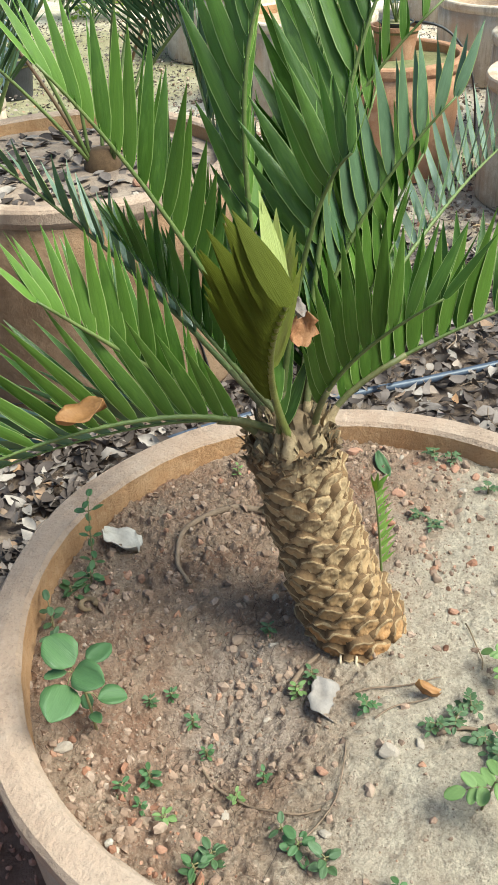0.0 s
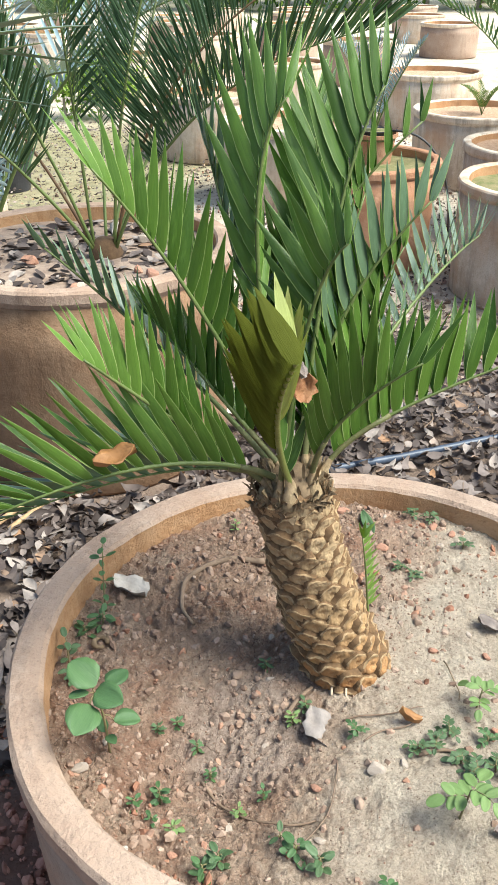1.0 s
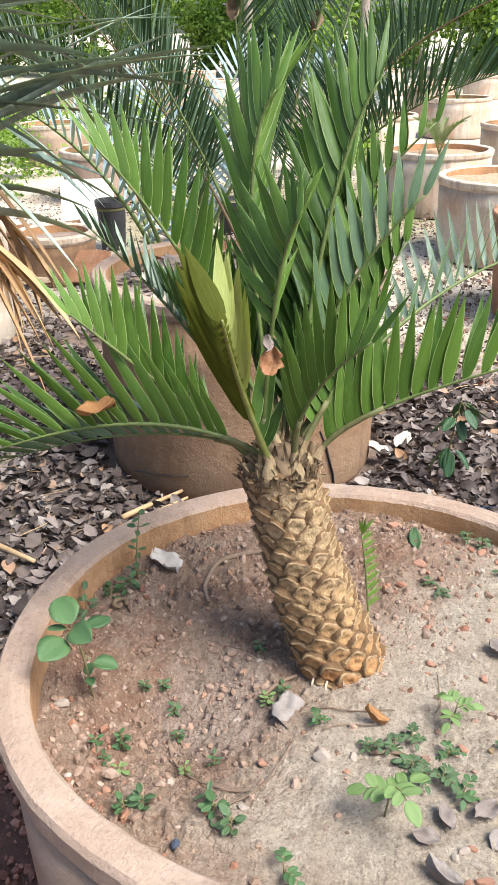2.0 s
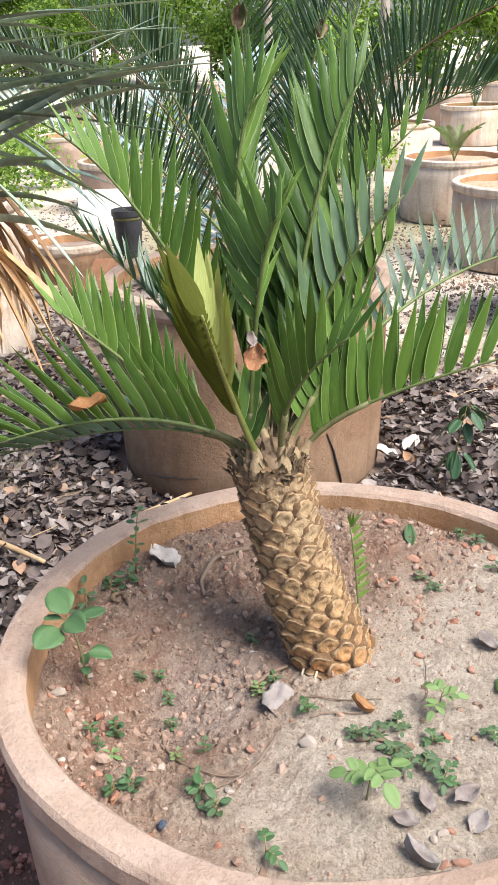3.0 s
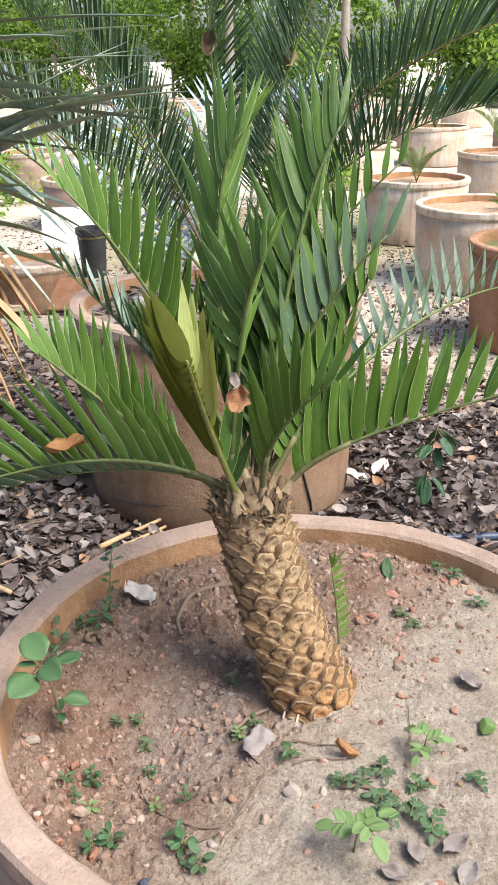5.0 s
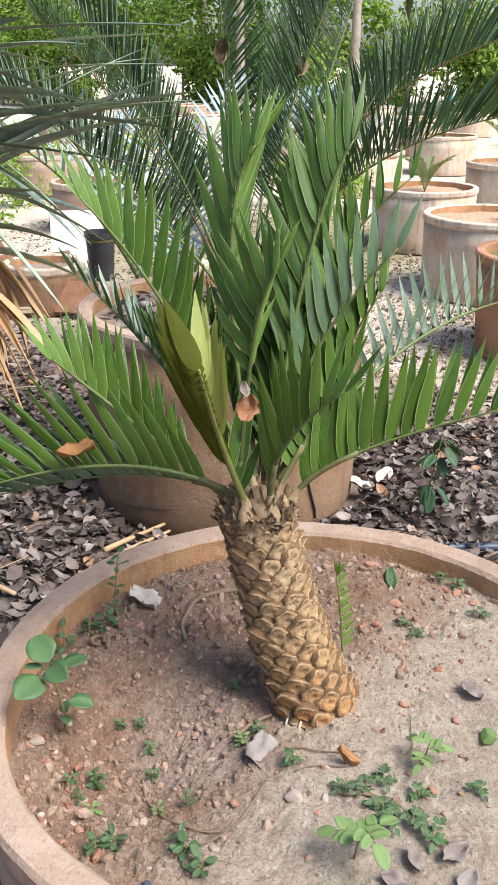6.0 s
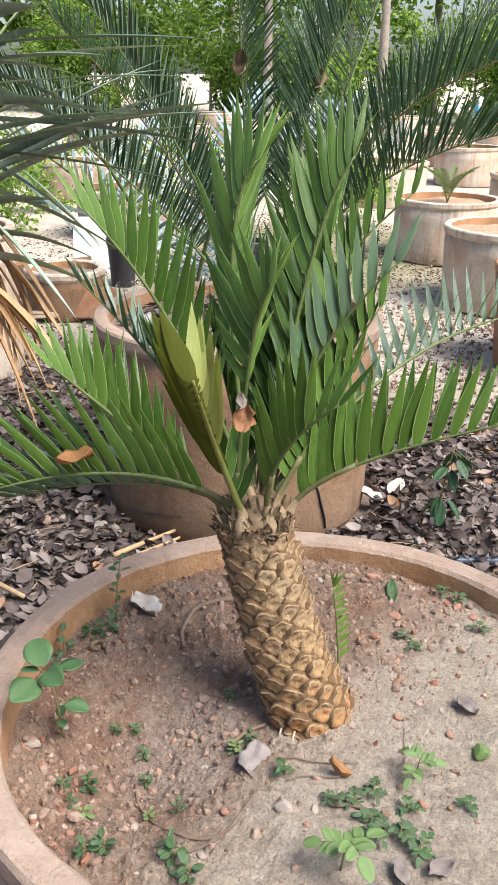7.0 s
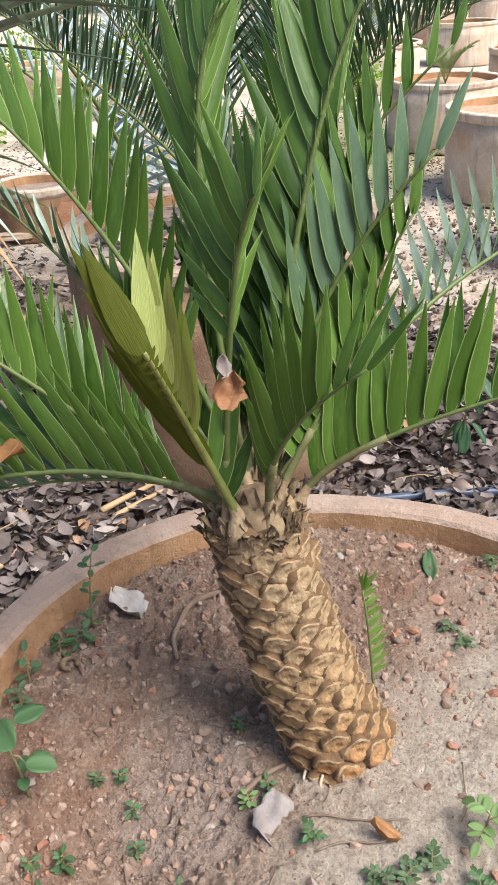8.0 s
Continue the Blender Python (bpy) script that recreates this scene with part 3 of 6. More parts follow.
FRONDS = [
    # foot, control, end, pairs, leaflet length, width, directions of the leaflets, spread of the two ranks, options
    ((-0.097, 0.005, 0.895), (-0.224, 0.042, 1.141), (-0.312, -0.060, 1.292), 16, 0.132, 0.0172, ((0.04, 0.44, 0.90), (-0.14, 0.36, 0.92), (-0.60, 0.09, 0.79)), (-0.17, 0.37, 0.06), dict(s0=0.30, tilt=-14)),
    ((-0.116, 0.008, 0.889), (-0.287, 0.146, 1.002), (-0.435, 0.095, 1.153), 13, 0.086, 0.0150, ((-0.20, 0.31, 0.92), (-0.42, 0.18, 0.86), (-0.56, 0.12, 0.83)), (-0.20, 0.38, 0.0), dict(key="blue", s0=0.30)),
    ((-0.118, -0.026, 0.880), (-0.246, -0.095, 1.019), (-0.311, -0.152, 1.104), 13, 0.118, 0.0165, ((-0.24, 0.30, 0.92), (-0.25, 0.31, 0.92), (-0.58, 0.08, 0.80)), (-0.16, 0.36, 0.05), dict(s0=0.22, tilt=-10)),
    ((-0.099, -0.031, 0.889), (-0.206, -0.111, 1.001), (-0.431, -0.189, 0.911), 16, 0.150, 0.0165, ((-0.50, 0.12, 0.83), (-0.77, 0.02, 0.58), (-0.95, -0.30, 0.06)), (-0.16, 0.38, -0.22), dict(s0=0.20, tilt=-8)),
    ((-0.100, -0.045, 0.887), (-0.075, -0.062, 1.184), (-0.027, -0.101, 1.230), 11, 0.108, 0.0170, ((-0.32, 0.27, 0.70), (-0.14, 0.40, 0.85), (0.15, 0.55, 0.90)), (0.36, 0.24, -0.03), dict(s0=0.43)),
    ((-0.103, 0.020, 0.889), (-0.173, 0.022, 1.280), (-0.106, 0.027, 1.357), 12, 0.150, 0.0190, ((-0.24, 0.42, 0.82), (-0.07, 0.50, 0.88), (0.28, 0.62, 0.86)), (0.25, 0.25, -0.03), dict(s0=0.32)),
    ((-0.081, 0.016, 0.887), (-0.055, 0.066, 1.267), (0.003, 0.089, 1.363), 13, 0.154, 0.0185, ((-0.24, 0.39, 0.82), (-0.13, 0.44, 0.87), (0.11, 0.54, 0.89)), (0.25, 0.22, -0.03), dict(s0=0.30)),
    ((-0.072, 0.009, 0.893), (-0.072, 0.072, 1.081), (0.069, 0.087, 1.232), 13, 0.122, 0.0195, ((-0.26, 0.31, 0.92), (-0.20, 0.33, 0.92), (0.21, 0.45, 0.83)), (-0.06, 0.42, -0.02), dict(key="blue", s0=0.26)),
    ((-0.092, 0.021, 0.890), (-0.156, 0.159, 1.115), (0.055, 0.190, 1.308), 14, 0.098, 0.0145, ((-0.22, 0.33, 0.92), (-0.17, 0.35, 0.92), (0.11, 0.46, 0.88)), (-0.08, 0.36, -0.02), dict(s0=0.34)),
    ((-0.061, -0.021, 0.890), (-0.054, -0.058, 0.996), (0.063, -0.099, 1.097), 12, 0.130, 0.0170, ((-0.35, 0.26, 0.90), (-0.10, 0.37, 0.92), (0.46, 0.42, 0.72)), (-0.10, 0.42, -0.05), dict(s0=0.22)),
    ((-0.045, 0.028, 0.877), (-0.018, 0.047, 0.948), (0.263, 0.116, 1.041), 18, 0.138, 0.0210, ((-0.13, 0.37, 0.92), (0.06, 0.44, 0.90), (0.38, 0.46, 0.78)), (-0.10, 0.38, -0.02), dict(s0=0.16, tilt=-8)),
    ((-0.071, 0.015, 0.892), (0.055, 0.091, 1.128), (0.175, 0.428, 1.096), 14, 0.104, 0.0118, ((-0.17, 0.30, 0.92), (-0.05, 0.36, 0.92), (0.41, 0.53, 0.70)), (0.36, 0.02, 0.0), dict(key="blue", s0=0.42)),
    ((-0.105, -0.018, 0.885), (-0.215, -0.080, 0.965), (-0.445, -0.160, 0.880), 15, 0.125, 0.0150, ((-0.75, 0.10, 0.50), (-0.95, 0.00, 0.12), (-0.98, -0.30, -0.30)), (-0.10, 0.36, -0.22), dict(key="blue", s0=0.30, tilt=-10, r0=0.0024)),
    # the inner ring
    ((-0.100, 0.000, 0.888), (-0.200, 0.020, 1.000), (-0.290, 0.060, 1.080), 12, 0.104, 0.0180, ((-0.20, 0.36, 0.90), (-0.30, 0.32, 0.90), (-0.55, 0.20, 0.80)), (-0.17, 0.36, 0.0), dict(s0=0.24, tilt=-10)),
    ((-0.100, 0.022, 0.890), (-0.180, 0.140, 1.130), (-0.232, 0.190, 1.290), 13, 0.145, 0.0205, ((0.02, 0.44, 0.90), (-0.14, 0.40, 0.92), (-0.35, 0.35, 0.86)), (-0.18, 0.34, 0.0), dict(key="blue", s0=0.30)),
    ((-0.072, 0.020, 0.890), (-0.035, 0.075, 1.020), (0.042, 0.118, 1.165), 13, 0.124, 0.0200, ((-0.35, 0.28, 0.90), (-0.22, 0.33, 0.92), (0.10, 0.44, 0.88)), (0.14, 0.40, 0.0), dict(s0=0.24)),
    ((-0.078, 0.024, 0.890), (-0.060, 0.105, 1.060), (-0.012, 0.175, 1.220), 13, 0.132, 0.0200, ((-0.35, 0.28, 0.90), (-0.22, 0.33, 0.92), (0.02, 0.44, 0.88)), (0.24, 0.34, 0.0), dict(s0=0.26)),
    ((-0.086, 0.026, 0.890), (-0.070, 0.140, 1.140), (-0.085, 0.250, 1.315), 13, 0.140, 0.0210, ((-0.25, 0.30, 0.90), (-0.15, 0.33, 0.92), (-0.05, 0.40, 0.90)), (0.36, 0.20, 0.0), dict(s0=0.30)),
    ((-0.080, 0.020, 0.890), (-0.072, 0.070, 0.990), (-0.035, 0.115, 1.105), 11, 0.126, 0.0205, ((-0.35, 0.30, 0.88), (-0.20, 0.36, 0.92), (0.08, 0.44, 0.88)), (0.20, 0.34, 0.0), dict(s0=0.22)),
    ((-0.092, 0.020, 0.890), (-0.112, 0.090, 1.010), (-0.128, 0.150, 1.150), 11, 0.130, 0.0205, ((-0.30, 0.34, 0.88), (-0.18, 0.38, 0.90), (-0.10, 0.44, 0.88)), (0.34, 0.20, 0.0), dict(s0=0.22)),
    ((-0.064, 0.010, 0.890), (-0.030, 0.050, 0.975), (0.018, 0.090, 1.075), 11, 0.118, 0.0195, ((-0.30, 0.30, 0.88), (-0.10, 0.38, 0.92), (0.18, 0.44, 0.86)), (0.10, 0.38, 0.0), dict(s0=0.22)),
    ((-0.098, 0.012, 0.890), (-0.160, 0.070, 1.000), (-0.215, 0.110, 1.110), 11, 0.110, 0.0190, ((-0.10, 0.38, 0.90), (-0.20, 0.36, 0.90), (-0.40, 0.30, 0.85)), (-0.16, 0.34, 0.0), dict(s0=0.24)),
]
FROND_BASES = []
for k, (b, m, t, pairs, ln, wd, rise, spread, kw) in enumerate(FRONDS):
    feather(b, m, t, pairs, ln, wd, rise, spread, seed=40 + k, **kw)
    FROND_BASES.append((Vector(b), Vector(m), Vector(t)))


def folded_frond():
    """The young frond, not yet open: two ranks of overlapping leaflets, one sheet seen from below, one from above."""
    b = Vector((-0.086, -0.048, 0.894))
    m, t = Vector((-0.121, -0.072, 1.003)), Vector((-0.070, -0.216, 1.142))
    v, f = tube([bez(b, m, t, k / 18) for k in range(19)], [0.0052 * (1 - 0.6 * k / 18) for k in range(19)], 8)
    ob = part("frond", mesh_of("frond", v, f, [M_STALK_YOUNG]), cycad, None, "young folded frond with olive overlapping leaflets")
    front = Vector((0.33, -0.88, 0.34))
    rnd = random.Random(17)
    near = (Vector((-0.152, -0.132, 1.095)), Vector((-0.160, -0.165, 1.175)), Vector((-0.114, -0.212, 1.218)))
    far = (Vector((-0.066, -0.170, 1.160)), Vector((-0.064, -0.182, 1.206)), Vector((-0.098, -0.180, 1.220)))
    for rank, n, s0, tips, wd in ((0, 15, 0.30, near, 0.0235), (1, 13, 0.52, far, 0.0185)):
        for i in range(n):
            u = i / (n - 1)
            p = bez(b, m, t, s0 + (1 - s0) * u)
            tip = bez(tips[0], tips[1], tips[2], u) + Vector((rnd.uniform(-1, 1), rnd.uniform(-1, 1), rnd.uniform(-1, 1))) * 0.007
            y = tip - p
            ln = y.length
            y.normalize()
            z = front if rank else -front
            z = (z - y * z.dot(y)).normalized()
            z = Matrix.Rotation(radians(4 if rank == 0 else -8), 3, y) @ z
            p = p + front * (0.0007 * i if rank == 0 else -0.004 - 0.0008 * i)
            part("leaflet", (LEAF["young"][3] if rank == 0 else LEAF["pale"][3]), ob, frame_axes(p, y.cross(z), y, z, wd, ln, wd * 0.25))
    # the lowest leaflets of this frond, already free
    for s_, tip in ((0.16, (-0.086, -0.020, 1.045)), (0.26, (-0.100, -0.030, 1.060)), (0.10, (-0.066, -0.030, 1.000))):
        p = bez(b, m, t, s_)
        y = (Vector(tip) - p).normalized()
        z = (front - y * front.dot(y)).normalized()
        part("leaflet", LEAF["green"][3], ob, frame_axes(p, y.cross(z), y, z, 0.0165, (Vector(tip) - p).length, 0.012))
    FROND_BASES.append((b, m, t))


M_STALK_YOUNG = plain_mat("young_stalk", (0.13, 0.145, 0.035), (0.20, 0.21, 0.06), 0.5, 30)
folded_frond()


# trunk of old leaf bases
def scale_mat():
    k = Mat("leaf_base", 0.85, spec=0.3)
    sep = k.n.new("ShaderNodeSeparateXYZ")
    k.l.new(k.geo.outputs["Position"], sep.inputs[0])
    up = k.span(k.math("ADD", sep.outputs[2], k.math("MULTIPLY", k.noise(60, 3), 0.06)), 0.56, 0.80)
    face = k.ramp(up, (0.0, (0.43, 0.195, 0.066)), (0.45, (0.42, 0.262, 0.125)), (1.0, (0.40, 0.295, 0.172)))
    face = k.mix(k.rnd(), face, k.mix(0.5, face, (0.30, 0.19, 0.09)))
    ln = k.n.new("ShaderNodeVectorMath")
    ln.operation = "LENGTH"
    k.l.new(k.co, ln.inputs[0])
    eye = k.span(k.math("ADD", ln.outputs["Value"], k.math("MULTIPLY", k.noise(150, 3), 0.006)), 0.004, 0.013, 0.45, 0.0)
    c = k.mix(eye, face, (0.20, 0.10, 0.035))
    # brown edge, darkened further: the gaps' shade is put into the colour
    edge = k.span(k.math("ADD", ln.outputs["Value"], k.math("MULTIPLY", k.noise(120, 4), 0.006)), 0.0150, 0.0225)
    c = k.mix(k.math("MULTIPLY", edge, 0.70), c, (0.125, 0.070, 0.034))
    c = k.mix(k.span(k.noise(90, 5, 0.7, stretch=(1, 0.25, 1)), 0.45, 0.75, 0, 0.38), c, (0.53, 0.41, 0.26))
    k.color(c)
    k.bump(k.math("ADD", k.noise(300, 4, 0.7), k.noise(120, 3, 0.6, stretch=(2, 0.4, 1))), 0.003, 0.9)
    return k.m


M_SCALE = scale_mat()
M_SCALE_RIM = plain_mat("papery_rim", (0.18, 0.11, 0.052), (0.40, 0.285, 0.16), 0.85, 220, 0.002)
# sides and core coloured extra dark for the shade between leaf bases
M_SCALE_SIDE_SHADED = plain_mat("leaf_base_side_shaded", (0.075, 0.040, 0.018), (0.19, 0.112, 0.052), 0.9, 90, 0.003)
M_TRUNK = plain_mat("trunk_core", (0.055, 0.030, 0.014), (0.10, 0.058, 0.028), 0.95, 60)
M_PETIOLE = plain_mat("petiole_base", (0.20, 0.14, 0.075), (0.37, 0.275, 0.16), 0.9, 60, 0.004)
M_STALK = plain_mat("stalk_base_green", (0.075, 0.085, 0.027), (0.14, 0.13, 0.052), 0.6, 40)
M_CATAPHYLL = plain_mat("dry_bract", (0.085, 0.055, 0.03), (0.24, 0.165, 0.095), 0.85, 50)


def scale_mesh(seed):
    """One old leaf base: a rounded rhomb that bulges out, with a dry papery rim along its upper edge."""
    rnd = random.Random(seed)
    seg = 18
    w, h = 0.0212, 0.0222
    rings = ((0.20, 0.0056), (0.42, 0.0074), (0.66, 0.0074), (0.86, 0.0062), (0.97, 0.0050), (1.05, 0.0034), (1.10, -0.0060))
    verts, faces, slots = [(0, 0, 0.0044)], [], []
    rag = [rnd.random() for _ in range(seg)]
    for r, z in rings:
        for k in range(seg):
            t = 2 * math.pi * k / seg
            ct, s_ = math.cos(t), math.sin(t)
            e = 1 / (abs(ct) ** 1.08 + abs(s_) ** 1.08) ** (1 / 1.08)
            up = max(0.0, s_ + 0.15) / 1.15
            rr, zz = r * e, z
            if r > 0.9:
                rr *= 1 + 0.34 * (rag[k] - 0.5)
            if r in (0.97, 1.05):
                zz += up * (0.0012 + 0.0075 * rag[k] ** 2) - (1 - up) * 0.0012
            zz += 0.0018 * noise.noise(Vector((ct * r * 3 + seed * 7, s_ * r * 3, 1))) + 0.0010 * noise.noise(Vector((ct * r * 9 + seed * 7, s_ * r * 5, 4)))
            verts.append((ct * rr * w, s_ * rr * h, zz))
    for k in range(seg):
        n2 = (k + 1) % seg
        faces.append((0, 1 + k, 1 + n2)), slots.append(0)
        for q in range(len(rings) - 1):
            a, b2 = 1 + q * seg + k, 1 + q * seg + n2
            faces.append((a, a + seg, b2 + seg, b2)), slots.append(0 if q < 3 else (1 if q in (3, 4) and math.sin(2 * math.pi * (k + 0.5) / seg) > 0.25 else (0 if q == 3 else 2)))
    return mesh_of("leaf_base", verts, faces, [M_SCALE, M_SCALE_RIM, M_SCALE_SIDE_SHADED], slots)


def build_trunk():
    foot, top = Vector((0.012, 0.020, 0.510)), Vector((-0.0885, -0.006, 0.870))
    mid = Vector((-0.050, 0.008, 0.690))
    ctrl = mid * 2 - (foot + top) * 0.5
    steps = 24
    pts = [bez(foot, ctrl, top, k / steps) for k in range(steps + 1)]
    rad = [0.051 - 0.010 * (k / steps) for k in range(steps + 1)]
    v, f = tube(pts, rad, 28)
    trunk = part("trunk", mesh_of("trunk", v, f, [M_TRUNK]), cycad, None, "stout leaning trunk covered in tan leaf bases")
    shapes = [scale_mesh(k) for k in range(6)]
    rnd = random.Random(4)
    per = 9.5
    rise = 0.0222
    total = 0.372
    i = 0
    while True:
        hgt = 0.008 + i * rise / per
        s = hgt / total
        if s > 0.97:
            break
        a = i * 2 * math.pi / per
        p, d = bez(foot, ctrl, top, s), bez_d(foot, ctrl, top, s)
        e1 = (Vector((1, 0, 0)) - d * d.x).normalized()
        e2 = d.cross(e1)
        out = e1 * math.cos(a) + e2 * math.sin(a)
        r = 0.0520 - 0.0100 * s + 0.009 * max(0.0, 1 - s / 0.22) + rnd.uniform(-0.0015, 0.0015)
        z = (out - d * rnd.uniform(0.10, 0.34)).normalized()
        y = (d - z * d.dot(z)).normalized()
        y = Matrix.Rotation(radians(rnd.uniform(-13, 13)), 3, z) @ y
        k = (1.06 - 0.12 * s) * rnd.uniform(0.92, 1.10)
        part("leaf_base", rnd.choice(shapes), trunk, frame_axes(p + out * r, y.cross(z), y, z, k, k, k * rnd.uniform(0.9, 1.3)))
        i += 1
    # stalks that widen into woolly bases
    for k, (b, m, t) in enumerate(FROND_BASES):
        o = Vector((b.x - CROWN.x, b.y - CROWN.y, 0)).normalized()
        p0 = CROWN + o * 0.036 + Vector((0, 0, -0.040))
        far_end = 0.075 / max(0.05, (m - b).length) * 0.5
        ps = [bez(p0, (p0 + b) * 0.5 + o * 0.007, b, q / 4) for q in range(4)] + [bez(b, m, t, far_end * q / 5) for q in range(6)]
        w = rnd.uniform(0.0120, 0.0155)
        v, f = tube(ps, [w, w * 1.0, w * 0.86, w * 0.70, w * 0.50, w * 0.34, 0.0047, 0.0044, 0.0043, 0.0042], 12, flat=0.8)
        nf = len(f) - 2
        part("petiole_base", mesh_of("petiole_base", v, f, [M_PETIOLE, M_STALK], [1 if (q // 12) >= 5 and q < nf else 0 for q in range(len(f))]), cycad, None, "tan woolly swollen base of a leaf stalk" if k == 0 else "")
    # ragged dry bracts round the neck
    shapes = []
    for sd in range(4):
        q = random.Random(sd)
        verts = []
        for j, u in enumerate((0, 0.3, 0.65, 1.0)):
            for sx in (-1, 0, 1):
                verts.append((sx * 0.5 * (1 - u) ** 0.6 * (1 + q.uniform(-0.2, 0.2)), u, (0.25 * u * u + abs(sx) * 0.12) * (1 + q.uniform(-0.5, 0.8))))
        faces = [(j * 3 + i, j * 3 + i + 1, j * 3 + i + 4, j * 3 + i + 3) for j in range(3) for i in range(2)]
        shapes.append((mesh_of("bract", verts, faces, [M_CATAPHYLL]), mesh_of("bract", verts, faces, [M_PETIOLE])))
    for k in range(270):
        a = rnd.uniform(0, 2 * math.pi)
        o = Vector((math.cos(a), math.sin(a), 0))
        tangent = UP.cross(o)
        low = k < 180
        h = rnd.random()
        if low:      # the dark frayed ring
            p = top + o * rnd.uniform(0.045, 0.056) + Vector((0, 0, rnd.uniform(-0.020, 0.002)))
            y = (o * rnd.uniform(-0.2, 0.7) + UP * rnd.uniform(-0.5, 1.0) + tangent * rnd.uniform(-0.8, 0.8)).normalized()
            ln, wd = rnd.uniform(0.006, 0.014), rnd.uniform(0.006, 0.013)
        else:        # tan bracts packed between the stalks
            p = top + o * (0.050 - 0.030 * h + rnd.uniform(-0.003, 0.003)) + Vector((0, 0, -0.012 + 0.040 * h))
            y = (o * rnd.uniform(0.0, 0.35) + UP * 1.0 + tangent * rnd.uniform(-0.3, 0.3)).normalized()
            ln, wd = rnd.uniform(0.012, 0.030), rnd.uniform(0.006, 0.013)
        z = (o - y * o.dot(y)).normalized()
        dark, tan = rnd.choice(shapes)
        part("bract", dark if low or rnd.random() < 0.08 else tan, cycad, frame_axes(p, y.cross(z), y, z, wd, ln, ln * 0.6))
    v, f = lathe([(0.001, 0.030), (0.020, 0.026), (0.036, 0.010), (0.044, -0.012), (0.046, -0.034), (0.001, -0.034)], 24)
    part("crown_core", mesh_of("crown_core", v, f, [M_CATAPHYLL]), cycad, Matrix.Translation(top))


build_trunk()


# ---- other plants: fronds of many narrow blades, each frond one mesh ----
def fine_frond(parent, b, m, t, pairs, length, width, phi, leaf, stem, s0=0.25, seed=0, theta=(75, 60, 30), droop=0.0, r0=0.006, twist=0.0, name="frond", label=""):
    rnd = random.Random(seed)
    b, m, t = Vector(b), Vector(m), Vector(t)
    verts, faces = tube([bez(b, m, t, k / 20) for k in range(21)], [r0 * (1 - 0.75 * k / 20) for k in range(21)], 6)
    slots = [0] * len(faces)
    o = Vector((t.x - b.x, t.y - b.y, 0))
    o = o.normalized() if o.length > 0.02 else Vector((0.3, -1, 0)).normalized()
    hint = Matrix.Rotation(radians(twist), 3, (t - b).normalized()) @ o.cross(UP).normalized()
    for i in range(pairs):
        u = i / (pairs - 1)
        for sgn in (-1, 1):
            s = min(1.0, s0 + (1 - s0) * u + rnd.uniform(-0.004, 0.004))
            p = bez(b, m, t, s)
            d, side, n = frond_frame(b, m, t, s, hint)
            if n.z < 0 and abs(n.z) > 0.05:
                n = -n
            th = radians(theta[0] + (theta[1] - theta[0]) * min(1, u * 2) if u < 0.5 else theta[1] + (theta[2] - theta[1]) * (u * 2 - 1)) + radians(rnd.uniform(-5, 5))
            ph = radians(phi + rnd.uniform(-8, 8))
            lat = side * (sgn * math.cos(ph)) + n * math.sin(ph)
            y = (d * math.cos(th) + lat * math.sin(th)).normalized()
            z = (n * math.cos(ph) - side * (sgn * math.sin(ph)))
            z = (z - y * z.dot(y)).normalized()
            x = y.cross(z)
            ln = length * (0.45 + 1.5 * (u + 0.05) ** 0.5 * (1.02 - u) ** 0.6) / 1.45 * rnd.uniform(0.9, 1.07)
            a0 = len(verts)
            for q, w in ((0, 0.35), (0.2, 0.9), (0.5, 1.0), (0.8, 0.6), (1, 0.03)):
                c = p + y * (ln * q) + Vector((0, 0, -droop * ln * q * q))
                verts += [c - x * (width * w * 0.5) + z * (width * w * 0.18), c, c + x * (width * w * 0.5) + z * (width * w * 0.18)]
            for j in range(4):
                for k in range(2):
                    a = a0 + j * 3 + k
                    faces.append((a, a + 1, a + 4, a + 3)), slots.append(1)
    nv, nf = 21 * 6, slots.index(1)
    ob = part(name, mesh_of("frond", verts[:nv], faces[:nf], [stem]), parent, None, label)
    tagged(part("foliage", mesh_of("foliage", verts[nv:], [tuple(i - nv for i in fc) for fc in faces[nf:]], [leaf]), ob), kind="stuff")
    return ob


back = thing("cycad", (-0.83, 1.68, 0.63), "tall cycad with fine dark fronds and reddish leaf stalks", "cycad")
BC = Vector((-0.83, 1.68, 0.66))
for k, (m, t) in enumerate((
    ((-0.90, 1.66, 1.35), (-0.97, 1.72, 2.05)), ((-0.76, 1.66, 1.35), (-0.42, 1.72, 1.95)), ((-0.66, 1.66, 1.38), (0.06, 1.80, 1.56)),
    ((-0.58, 1.60, 1.22), (0.02, 1.55, 1.33)), ((-1.02, 1.52, 1.30), (-1.42, 1.40, 1.78)), ((-1.10, 1.45, 1.15), (-1.60, 1.25, 1.45)),
    ((-1.15, 1.70, 1.25), (-1.75, 1.85, 1.62)), ((-0.90, 2.00, 1.30), (-1.00, 2.55, 1.75)), ((-0.60, 2.00, 1.30), (-0.25, 2.50, 1.70)),
    ((-0.72, 2.05, 1.35), (-0.62, 2.45, 2.00)),
)):
    o = Vector((m[0] - BC.x, m[1] - BC.y, 0)).normalized()
    fine_frond(back, BC + o * 0.035, m, t, 80, 0.25, 0.0070, 60, M_FINE, M_RACHIS_RED if k % 4 == 2 else M_RACHIS, 0.28, seed=200 + k, r0=0.0062, theta=(50, 42, 25) if k in (0, 1, 4) else (75, 60, 30))
